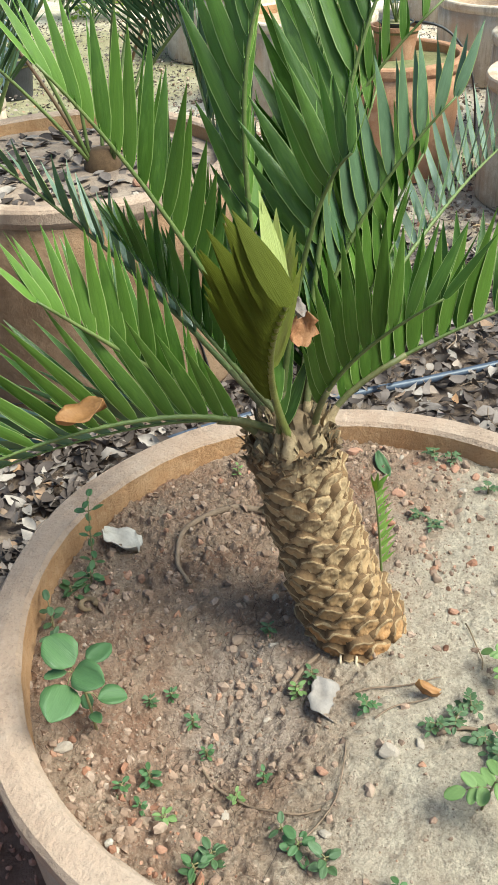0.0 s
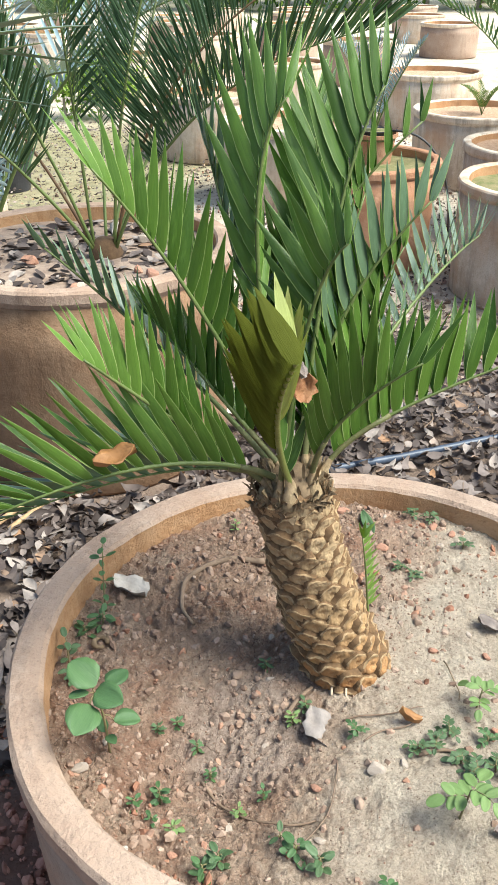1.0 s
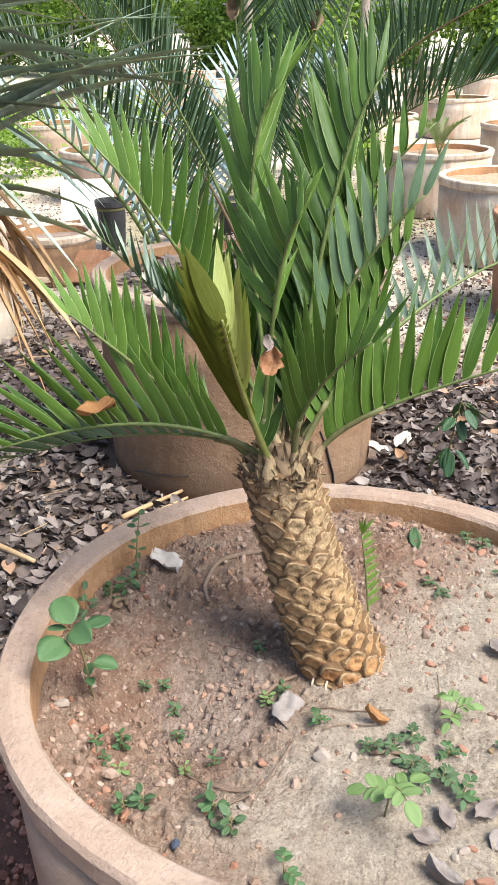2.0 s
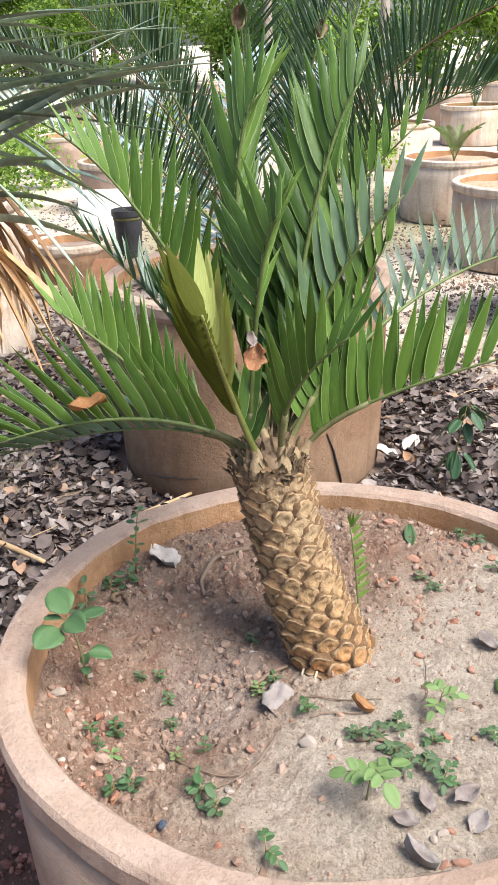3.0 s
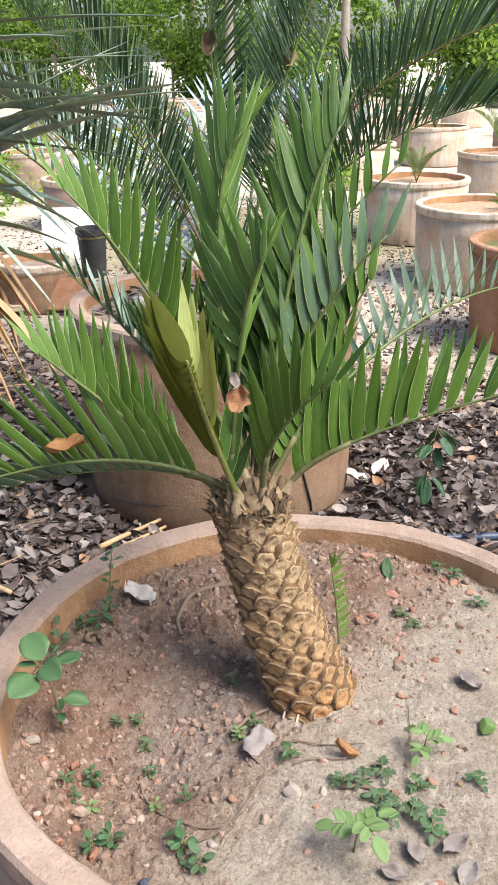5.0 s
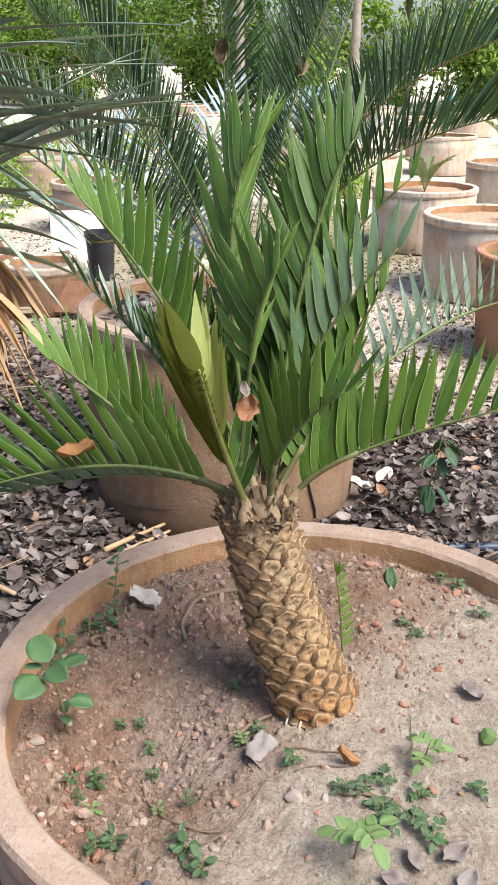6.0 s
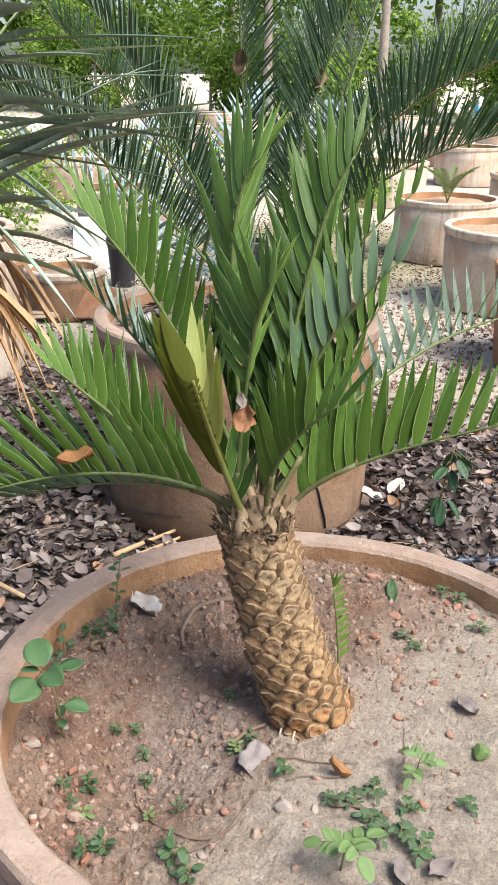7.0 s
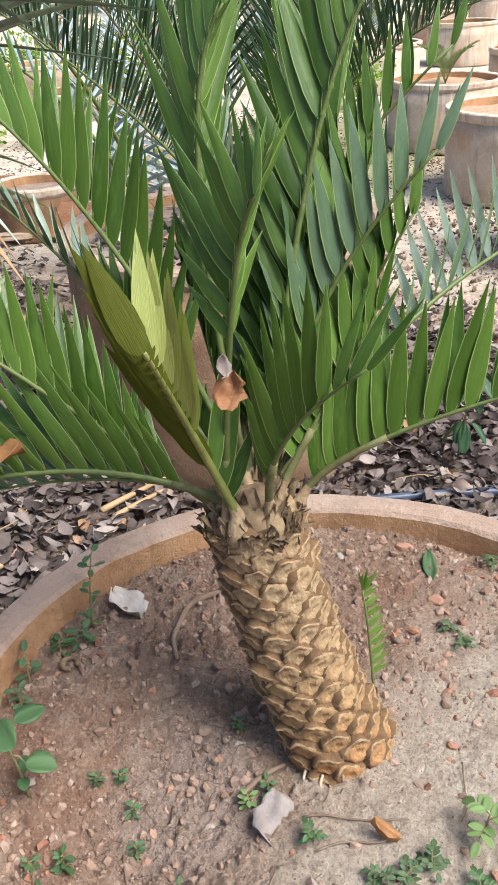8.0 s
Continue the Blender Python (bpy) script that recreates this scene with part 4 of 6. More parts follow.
v, f = tube([Vector((-0.83, 1.68, 0.60)), Vector((-0.83, 1.68, 0.66)), Vector((-0.83, 1.68, 0.70))], [0.06, 0.055, 0.03], 14)
part("trunk", mesh_of("trunk", v, f, [M_TRUNK]), back)

palm = thing("palm", (-2.98, 2.30, 0.68), "date-like palm with long grey-green blades and dead brown fronds", "palm")
for k, (m, t) in enumerate((((-3.4, 2.6, 2.2), (-4.0, 3.2, 1.9)), ((-2.8, 3.0, 2.1), (-2.7, 3.7, 1.9)))):
    frond(palm, (-2.95, 2.25, 0.80), m, t, 15, 0.50, 0.046, 14, 0.45, "palm", "", 300 + k, (56, 38, 10), r0=0.011, end=1.0)


def long_blade(parent, p, m, t, width, mat, under, seed, name="blade", fold=0.22):
    """One long strap-like palm blade with a fold down its middle and two faces."""
    n = 14
    verts, faces, slots = [], [], []
    roll = random.Random(seed).uniform(-0.5, 0.5)
    for lay in (0, 1):
        for k in range(n + 1):
            s = k / n
            d = bez_d(p, m, t, s)
            x = (UP - d * d.z).normalized()
            x = Matrix.Rotation(0.9 + roll + 0.5 * s, 3, d) @ x
            z = x.cross(d)
            w = width * 0.5 * min(1.0, 0.55 + 2.2 * s) * (1.0 if s < 0.55 else max(0.03, 1 - ((s - 0.55) / 0.45) ** 1.6))
            c = bez(p, m, t, s) - z * (0.0012 * lay)
            verts += [c - x * w + z * (w * fold * 2), c, c + x * w + z * (w * fold * 2)]
    q = (n + 1) * 3
    for k in range(n):
        for i in (0, 1):
            a = k * 3 + i
            faces.append((a, a + 1, a + 4, a + 3)), slots.append(0)
            faces.append((a + q, a + q + 3, a + q + 4, a + q + 1)), slots.append(1)
    return part(name, mesh_of("blade", verts, faces, [mat, under], slots), parent)


# two arching fronds whose blades hang over the litter, and the dead brown strips below them
PR, PU, P0 = Vector((0.909, 0.417, 0.01)), Vector((-0.172, 0.353, 0.92)), Vector((-1.113, 0.589, 1.240))
rp = random.Random(88)
BLADES = (
    # start below P0, reach, end below P0, bow, breadth
    (-0.42, 0.30, -0.42, 0.03, 0.030), (-0.30, 0.24, -0.40, 0.05, 0.034), (-0.22, 0.34, -0.24, 0.03, 0.030), (-0.18, 0.26, -0.34, 0.06, 0.036),
    (-0.13, 0.44, -0.16, 0.05, 0.030), (-0.08, 0.52, -0.17, 0.03, 0.034), (-0.04, 0.60, -0.18, 0.05, 0.026), (0.00, 0.62, -0.12, 0.05, 0.034),
    (-0.20, 0.44, -0.02, 0.07, 0.036), (0.04, 0.66, -0.10, 0.04, 0.030), (0.09, 0.44, -0.04, 0.05, 0.040), (0.13, 0.30, 0.04, 0.03, 0.034),
    (0.16, 0.42, 0.20, 0.06, 0.034), (0.20, 0.37, 0.28, 0.05, 0.036), (0.05, 0.58, -0.20, 0.03, 0.020), (-0.28, 0.62, -0.34, 0.03, 0.018),
    (0.00, 0.40, 0.24, 0.05, 0.024), (0.03, 0.34, 0.30, 0.04, 0.022), (-0.05, 0.45, 0.20, 0.06, 0.018),
    (-0.06, 0.64, -0.03, 0.02, 0.016), (-0.20, 0.60, -0.22, 0.02, 0.014), (-0.12, 0.62, -0.10, 0.03, 0.013),
)
for g, (lo, hi, slim) in enumerate(((0.30, -0.60, 1.15), (0.25, -0.55, 1.0))):
    shift = PR * (-0.03 - 0.05 * g) + Vector((-0.30, 0.60, 0.05)) * (g * 0.55)
    a, c = P0 + shift - PU * lo, P0 + shift - PU * hi
    e = Vector((-2.95, 2.25, 0.82))
    v, f = tube([bez(e, Vector((-2.4, 1.9, 2.6)), c, k / 12) for k in range(12)] + [bez(c, (a + c) * 0.5 - PR * 0.06, a, k / 10) for k in range(11)], [0.015 - 0.0005 * k for k in range(23)], 8)
    ob = part("frond", mesh_of("frond", v, f, [M_RACHIS]), palm, None, "arching frond with long dark strap-like blades")
    for k, (y0, reach, y1, bow, w) in enumerate(BLADES):
        q = rp.uniform(-0.02, 0.02)
        if g and k % 2:
            continue
        p = P0 + shift - PU * (y0 + q)
        t = P0 + shift + PR * (reach * rp.uniform(0.80, 1.05)) - PU * (y1 + 3 * q * g) + Vector((0.42, -0.85, -0.30)) * rp.uniform(-0.12, 0.12)
        long_blade(ob, p, (p + t) * 0.5 + PU * bow, t, w * slim * rp.uniform(0.7, 1.05), M_PALM, M_PALM_UNDER, k + 40 * g)
for g in range(2):
    e = Vector((-2.95, 2.25, 0.82))
    o = P0 - PU * 0.06 + Vector((-0.10, 0.18, 0)) * g - PR * 0.05
    v, f = tube([bez(e, Vector((-2.0, 1.6, 2.0)), o, k / 12) for k in range(13)], [0.013 - 0.0005 * k for k in range(13)], 8)
    ob = part("frond", mesh_of("frond", v, f, [M_DEADPALM]), palm, None, "dead brown hanging frond")
    for k in range(13):
        p = o - PU * rp.uniform(-0.02, 0.16)
        t = o + PR * (0.06 + 0.26 * rp.random() ** 1.3) - PU * rp.uniform(0.30, 0.60)
        long_blade(ob, p, (p + t) * 0.5 + PR * rp.uniform(0.0, 0.06) + PU * 0.03, t, rp.uniform(0.008, 0.034), M_DEADPALM, M_DEADPALM, 90 + k + 20 * g, fold=0.4)
v, f = tube([Vector((-2.98, 2.30, 0.66)), Vector((-2.97, 2.28, 0.75)), Vector((-2.95, 2.25, 0.86))], [0.13, 0.12, 0.06], 14)
part("trunk", mesh_of("trunk", v, f, [M_TRUNK]), palm)


# ---- trees and hedge at the back ----
def tree(x, y, height, trunk_r, crown_w, crown_lo, leaves, size, seed, label, name="tree", lean=(0, 0), mat=None):
    rnd = random.Random(seed)
    t = thing(name, (x, y, 0), label, "tree" if name == "tree" else "bush", "trees behind the yard")
    top = Vector((x + lean[0], y + lean[1], height))
    mid = Vector((x + lean[0] * 0.2, y + lean[1] * 0.2, height * 0.5))
    base = Vector((x, y, -0.05))
    pts = [bez(base, mid, top, k / 10) for k in range(11)]
    verts, faces = tube(pts, [trunk_r * (1.25 - 0.25 * min(1, k / 2) - 0.8 * k / 10) for k in range(11)], 10)
    ends = []
    for k in range(9):
        s = rnd.uniform(max(0.12, crown_lo * 0.8), 0.95)
        p = bez(base, mid, top, s)
        a = rnd.uniform(0, 2 * math.pi)
        e = p + Vector((math.cos(a), math.sin(a), rnd.uniform(0.1, 0.9))) * (crown_w * rnd.uniform(0.35, 0.75))
        mm = p.lerp(e, 0.5) + Vector((0, 0, -0.08 * crown_w))
        v2, f2 = tube([bez(p, mm, e, q / 5) for q in range(6)], [trunk_r * 0.4 * (1 - 0.8 * q / 5) for q in range(6)], 6)
        faces += [tuple(i + len(verts) for i in fc) for fc in f2]
        verts += v2
        ends.append((e, crown_w * rnd.uniform(0.25, 0.5)))
        ends.append((mm, crown_w * rnd.uniform(0.2, 0.35)))
    part("trunk", mesh_of("trunk", verts, faces, [M_BARK]), t)
    ends.append((top, crown_w * 0.4))
    verts, faces = [], []
    for k in range(leaves):
        c, w = rnd.choice(ends)
        o = Vector((rnd.gauss(0, 1), rnd.gauss(0, 1), rnd.gauss(0, 0.8)))
        p = c + o.normalized() * (w * rnd.random() ** 0.5)
        y_ = Vector((rnd.gauss(0, 1), rnd.gauss(0, 1), rnd.gauss(-0.3, 0.8))).normalized()
        x_ = y_.orthogonal().normalized()
        x_ = Matrix.Rotation(rnd.uniform(0, 6.28), 3, y_) @ x_
        n_ = x_.cross(y_)
        q = size * rnd.uniform(0.6, 1.3)
        a = len(verts)
        verts += [p, p + y_ * q * 0.5 + x_ * q * 0.26 + n_ * q * 0.06, p + y_ * q, p + y_ * q * 0.5 - x_ * q * 0.26 + n_ * q * 0.06]
        faces += [(a, a + 1, a + 2), (a, a + 2, a + 3)]
    tagged(part("crown", mesh_of("crown", verts, faces, [mat or M_TREE], smooth=False), t), kind="stuff")
    return t


rt = random.Random(77)
for k in range(15):
    x = -31 + 2.6 * k + rt.uniform(-0.7, 0.7)
    tree(x, 31 + rt.uniform(-2, 2), rt.uniform(8, 11), rt.uniform(0.14, 0.22), rt.uniform(3.4, 4.6), 0.25, 6500, 0.26, 500 + k, "leafy shade tree with a pale trunk behind the yard")
tree(-8.1, 26.5, 9.0, 0.17, 2.6, 0.8, 2500, 0.2, 551, "slim tree with a pale straight trunk")
tree(-11.4, 25.5, 9.0, 0.16, 2.6, 0.8, 2500, 0.2, 552, "slim tree with a brown trunk")
for k in range(20):
    x = -27 + 1.75 * k + rt.uniform(-0.5, 0.5)
    tree(x, 28 + rt.uniform(-1.2, 1.2), rt.uniform(1.6, 3.0), 0.07, rt.uniform(1.6, 2.3), 0.05, 3000, 0.19, 600 + k, "green shrub along the back of the yard", name="shrub")
for k in range(16):
    x, y = -9.5 + 0.46 * k + rt.uniform(-0.3, 0.3), 7.6 + rt.uniform(-1.8, 1.6)
    if all((x - q[0]) ** 2 + (y - q[1]) ** 2 > 0.8 for q in POTS):
        tree(x, y, rt.uniform(0.35, 0.7), 0.02, rt.uniform(0.45, 0.65), 0.05, 1100, 0.06, 700 + k, "low sunlit yellow-green weeds", name="shrub")


# an unseen tree, added out to the right to dapple the planter's sunlight
tree(5.8, 0.9, 5.4, 0.11, 2.1, 0.55, 1700, 0.13, 440, "unseen small-leaved tree added to dapple the sun on the planter", lean=(-1.3, -1.0))


# ---- litter, clods and stones ----
def free(x, y, margin=0.0):
    return all((x - px) ** 2 + (y - py) ** 2 > (pr + margin) ** 2 for px, py, pr in POTS)


def build_litter():
    rnd = random.Random(9)
    verts, faces = [], []
    count = 0
    while count < 24000:
        far_off = rnd.random() > 0.62
        if not far_off:
            x, y = rnd.gauss(-0.9, 1.25), rnd.uniform(-0.6, 3.2)
            if y > 2.6 + 0.6 * noise.noise(Vector((x, y, 3))):
                continue
        else:
            x, y = rnd.uniform(-5.0, 1.6), rnd.uniform(2.5, 8.0)
        if not free(x, y, 0.01) or y < 0.05 + 0.3 * noise.noise(Vector((x * 2, y * 2, 0))):
            continue
        count += 1
        ln = rnd.uniform(0.012, 0.038) if far_off and y > 3.0 else rnd.uniform(0.028, 0.075)
        wd = ln * rnd.uniform(0.38, 0.62)
        a = rnd.uniform(0, 2 * math.pi)
        yv = Vector((math.cos(a), math.sin(a), rnd.uniform(-0.25, 0.35))).normalized()
        nv = Vector((rnd.gauss(0, 0.5), rnd.gauss(0, 0.5), 1)).normalized()
        xv = yv.cross(nv).normalized()
        nv = xv.cross(yv)
        p = Vector((x, y, rnd.uniform(0.004, 0.052)))
        cup, arch = rnd.uniform(-0.7, 0.9), rnd.uniform(-0.5, 0.7)
        a0 = len(verts)
        for u, w in ((0, 0.05), (0.25, 0.8), (0.55, 1.0), (0.8, 0.65), (1, 0.04)):
            for sx in (-1, 0, 1):
                verts.append(p + yv * (u - 0.5) * ln + xv * (sx * w * wd * 0.5) + nv * (abs(sx) * w * cup * wd * 0.5 + arch * ln * (u - 0.5) ** 2 * 2 + rnd.uniform(-0.004, 0.004)))
        for j in range(4):
            for i in range(2):
                b = a0 + j * 3 + i
                faces.append((b, b + 1, b + 4, b + 3))
    return verts, faces


def leaf_heap(rnd, cx, cy, z, r, count):
    """Dry leaves lying in a planter."""
    verts, faces = [], []
    for _ in range(count):
        a, q = rnd.uniform(0, 6.28), r * rnd.random() ** 0.5
        p = Vector((cx + q * math.cos(a), cy + q * math.sin(a), z + rnd.uniform(0, 0.02)))
        ln, yaw = rnd.uniform(0.03, 0.075), rnd.uniform(0, 6.28)
        yv = Vector((math.cos(yaw), math.sin(yaw), rnd.uniform(-0.2, 0.3))).normalized()
        xv = yv.cross(Vector((rnd.gauss(0, 0.3), rnd.gauss(0, 0.3), 1))).normalized()
        nv = xv.cross(yv)
        a0, cup = len(verts), rnd.uniform(-0.6, 0.8)
        for u, w in ((0, 0.05), (0.25, 0.8), (0.55, 1.0), (0.8, 0.65), (1, 0.04)):
            for sx in (-1, 0, 1):
                verts.append(p + yv * ((u - 0.5) * ln) + xv * (sx * w * ln * 0.25) + nv * (abs(sx) * w * cup * ln * 0.25))
        faces += [(a0 + j * 3 + i, a0 + j * 3 + i + 1, a0 + j * 3 + i + 4, a0 + j * 3 + i + 3) for j in range(4) for i in range(2)]
    solid("leaf_litter", mesh_of("leaf_litter", verts, faces, [M_LITTER]), "dry brown leaves lying on a planter's soil", "leaf litter", kind="stuff")


def lay_litter(verts, faces):
    solid("leaf_litter", mesh_of("leaf_litter", verts, faces, [M_LITTER]), "grey-brown curled dry leaves strewn over the ground", "leaf litter", kind="stuff")


lay_litter(*build_litter())
leaf_heap(random.Random(14), -0.927, 1.692, 0.632, 0.42, 420)


def pebble(verts, faces, p, r, rnd, flat=0.75):
    g = (1 + 5 ** 0.5) / 2
    base = [(-1, g, 0), (1, g, 0), (-1, -g, 0), (1, -g, 0), (0, -1, g), (0, 1, g), (0, -1, -g), (0, 1, -g), (g, 0, -1), (g, 0, 1), (-g, 0, -1), (-g, 0, 1)]
    tri = [(0, 11, 5), (0, 5, 1), (0, 1, 7), (0, 7, 10), (0, 10, 11), (1, 5, 9), (5, 11, 4), (11, 10, 2), (10, 7, 6), (7, 1, 8), (3, 9, 4), (3, 4, 2), (3, 2, 6), (3, 6, 8), (3, 8, 9), (4, 9, 5), (2, 4, 11), (6, 2, 10), (8, 6, 7), (9, 8, 1)]
    a = len(verts)
    rot = Euler((rnd.uniform(0, 6), rnd.uniform(0, 6), rnd.uniform(0, 6))).to_matrix()
    sc = Vector((rnd.uniform(0.75, 1.35), rnd.uniform(0.7, 1.1), flat * rnd.uniform(0.8, 1.1)))
    for b in base:
        v = Vector(b) * (r / 1.9) * rnd.uniform(0.62, 1.22)
        v = Vector((v.x * sc.x, v.y * sc.y, v.z * sc.z))
        verts.append(p + rot @ v)
    faces += [tuple(i + a for i in f) for f in tri]


M_CRUMB = island_mat("brick_crumbs", ((0.0, (0.20, 0.095, 0.06)), (0.45, (0.30, 0.145, 0.09)), (0.8, (0.34, 0.215, 0.15)), (1.0, (0.41, 0.32, 0.255))), 0.95, 60)


def build_clods():
    rnd = random.Random(21)
    verts, faces = [], []
    for k in range(17000):
        a, r = rnd.uniform(0, 2 * math.pi), 0.445 * rnd.random() ** 0.45
        x, y = r * math.cos(a), r * math.sin(a)
        bare = x * 1.25 - y * 0.35 + 0.25 * noise.noise(Vector((x * 5, y * 5, 8)))
        if rnd.random() < max(0.0, min(0.92, (bare + 0.06) * 5)):
            continue
        size = 0.0012 + 0.0085 * rnd.random() ** 11
        pebble(verts, faces, Vector((x, y, soil_z(x, y) + crumbs(x, y) - size * 0.15)), size, rnd)
    solid("gravel", mesh_of("gravel", verts, faces, [M_CLOD], smooth=False), "small brown clods and grit scattered on the soil", "gravel", kind="stuff")
    # crumbled brick lying in loose patches
    verts, faces = [], []
    for cx, cy, sp, count in ((-0.33, -0.24, 0.05, 150), (-0.25, -0.33, 0.05, 150), (0.12, 0.36, 0.06, 150), (0.20, 0.27, 0.06, 120), (-0.38, 0.06, 0.04, 70), (0.12, 0.18, 0.05, 70), (-0.10, -0.40, 0.05, 70), (0.06, 0.25, 0.06, 60), (-0.15, 0.36, 0.06, 60), (0.0, 0.0, 0.25, 90)):
        for _ in range(int(count * 0.5)):
            x, y = rnd.gauss(cx, sp), rnd.gauss(cy, sp)
            if math.hypot(x, y) < 0.435:
                size = 0.0016 + 0.0090 * rnd.random() ** 4.5
                pebble(verts, faces, Vector((x, y, soil_z(x, y) + crumbs(x, y) - size * 0.1)), size, rnd)
    solid("gravel", mesh_of("gravel", verts, faces, [M_CRUMB], smooth=False), "orange-red brick crumbs lying in patches on the soil", "gravel", kind="stuff")


build_clods()


def build_red_gravel():
    rnd = random.Random(5)
    verts, faces = [], []
    while len(verts) < 12 * 7500:
        x, y = rnd.uniform(-1.3, 0.5), rnd.uniform(-1.0, 0.30)
        if free(x, y, 0.004):
            pebble(verts, faces, Vector((x, y, rnd.uniform(-0.004, 0.006))), 0.003 + 0.012 * rnd.random() ** 3, rnd)
    solid("gravel", mesh_of("gravel", verts, faces, [M_GRAVEL], smooth=False), "dark red laterite gravel on the yard's ground", "gravel", kind="stuff")


build_red_gravel()


def build_grit():
    """Loose grit and brick crumbs on the ground between the planters behind."""
    rnd = random.Random(15)
    verts, faces = [], []
    while len(verts) < 12 * 5000:
        x, y = rnd.gauss(-0.2, 1.0), rnd.uniform(2.2, 6.5)
        if free(x, y, 0.01) and noise.noise(Vector((x * 1.5, y * 1.5, 6))) > rnd.uniform(-0.6, 0.3):
            pebble(verts, faces, Vector((x, y, rnd.uniform(-0.002, 0.004))), 0.004 + 0.016 * rnd.random() ** 4, rnd)
    solid("gravel", mesh_of("gravel", verts, faces, [M_GRIT], smooth=False), "mixed brown grit and brick crumbs on pale ground", "gravel", kind="stuff")


M_GRIT = island_mat("yard_grit", ((0.0, (0.11, 0.07, 0.05)), (0.4, (0.26, 0.18, 0.13)), (0.7, (0.40, 0.31, 0.22)), (0.85, (0.32, 0.15, 0.10)), (1.0, (0.52, 0.46, 0.38))), 0.95, 40)
build_grit()


# ---- things on the planter's soil ----
M_WEED = leaf_mat("weed_leaf", (0.080, 0.158, 0.060), (0.118, 0.215, 0.080), 0.45, 0.35)
M_WEED_LIGHT = leaf_mat("weed_leaf_light", (0.225, 0.335, 0.115), (0.29, 0.40, 0.16), 0.6, 0.45)
M_SAPLING = leaf_mat("sapling_leaf", (0.030, 0.085, 0.030), (0.060, 0.135, 0.045), 0.35, 0.3)
M_WEED_DARK = leaf_mat("weed_leaf_dark", (0.085, 0.145, 0.06), (0.115, 0.185, 0.08), 0.45, 0.3)
M_STEM = plain_mat("weed_stem", (0.13, 0.14, 0.05), (0.22, 0.16, 0.08), 0.6, 60)
M_TWIG = plain_mat("dry_twig", (0.12, 0.078, 0.05), (0.23, 0.16, 0.11), 0.85, 60)
M_PALELEAF = plain_mat("pale_dead_leaf", (0.40, 0.345, 0.295), (0.58, 0.52, 0.455), 0.75, 40, 0.002, 0.3, 0.08)
M_GREYLEAF = plain_mat("grey_dead_leaf", (0.15, 0.12, 0.108), (0.26, 0.215, 0.19), 0.75, 40, 0.002, 0.3, 0.08)
M_MIDLEAF = plain_mat("grey_brown_dead_leaf", (0.20, 0.17, 0.155), (0.31, 0.27, 0.245), 0.75, 40, 0.002, 0.3, 0.08)
M_BROWNLEAF = plain_mat("brown_dead_leaf", (0.22, 0.10, 0.035), (0.36, 0.18, 0.065), 0.6, 30, 0.002, 0.4, 0.12)
M_ORANGE = plain_mat("orange_dry_leaf", (0.24, 0.095, 0.038), (0.38, 0.195, 0.09), 0.6, 90, 0.002, 0.4, 0.1)
M_PLASTIC = plain_mat("black_plastic", (0.018, 0.018, 0.02), (0.04, 0.04, 0.045), 0.45, 10)
M_HOSE = plain_mat("blue_black_hose", (0.03, 0.04, 0.065), (0.07, 0.09, 0.13), 0.4, 12)
M_WHITE = plain_mat("white_slab", (0.42, 0.40, 0.36), (0.62, 0.60, 0.56), 0.6, 4)
M_BAMBOO = plain_mat("dry_sheath", (0.30, 0.185, 0.09), (0.42, 0.29, 0.16), 0.7, 16)
M_ROOT = plain_mat("pale_root", (0.40, 0.31, 0.21), (0.55, 0.45, 0.33), 0.8, 80)


def ovate_mesh(mat, blunt, cup):
    """A small rounded leaf along y, one long and one wide, with thickness."""
    us = (0.0, 0.1, 0.28, 0.5, 0.72, 0.9, 1.0)
    ws = (0.06, 0.30, 0.48, 0.50, 0.40 + 0.06 * blunt, 0.20 + 0.12 * blunt, 0.03 + 0.1 * blunt)
    verts, faces = [], []
    n = len(us)
    for lay in (0, 1):
        for u, w in zip(us, ws):
            for sx in (-1, -0.5, 0, 0.5, 1):
                verts.append((sx * w, u, cup * abs(sx) * w - 0.25 * cup * (u - 0.4) ** 2 - lay * 0.02))
    for j in range(n - 1):
        for i in range(4):
            a = j * 5 + i
            faces.append((a, a + 1, a + 6, a + 5))
            faces.append((a + n * 5, a + n * 5 + 5, a + n * 5 + 6, a + n * 5 + 1))
        for i in (0, 4):
            a, c = j * 5 + i, j * 5 + i + n * 5
            faces.append((a, a + 5, c + 5, c) if i == 0 else (a, c, c + 5, a + 5))
    return mesh_of("leaf", verts, faces, [mat])


OVATE = {m.name: [ovate_mesh(m, bl, cu) for bl, cu in ((1.0, 0.25), (0.5, 0.4), (0.2, 0.15))] for m in (M_WEED, M_WEED_LIGHT, M_WEED_DARK, M_SAPLING)}


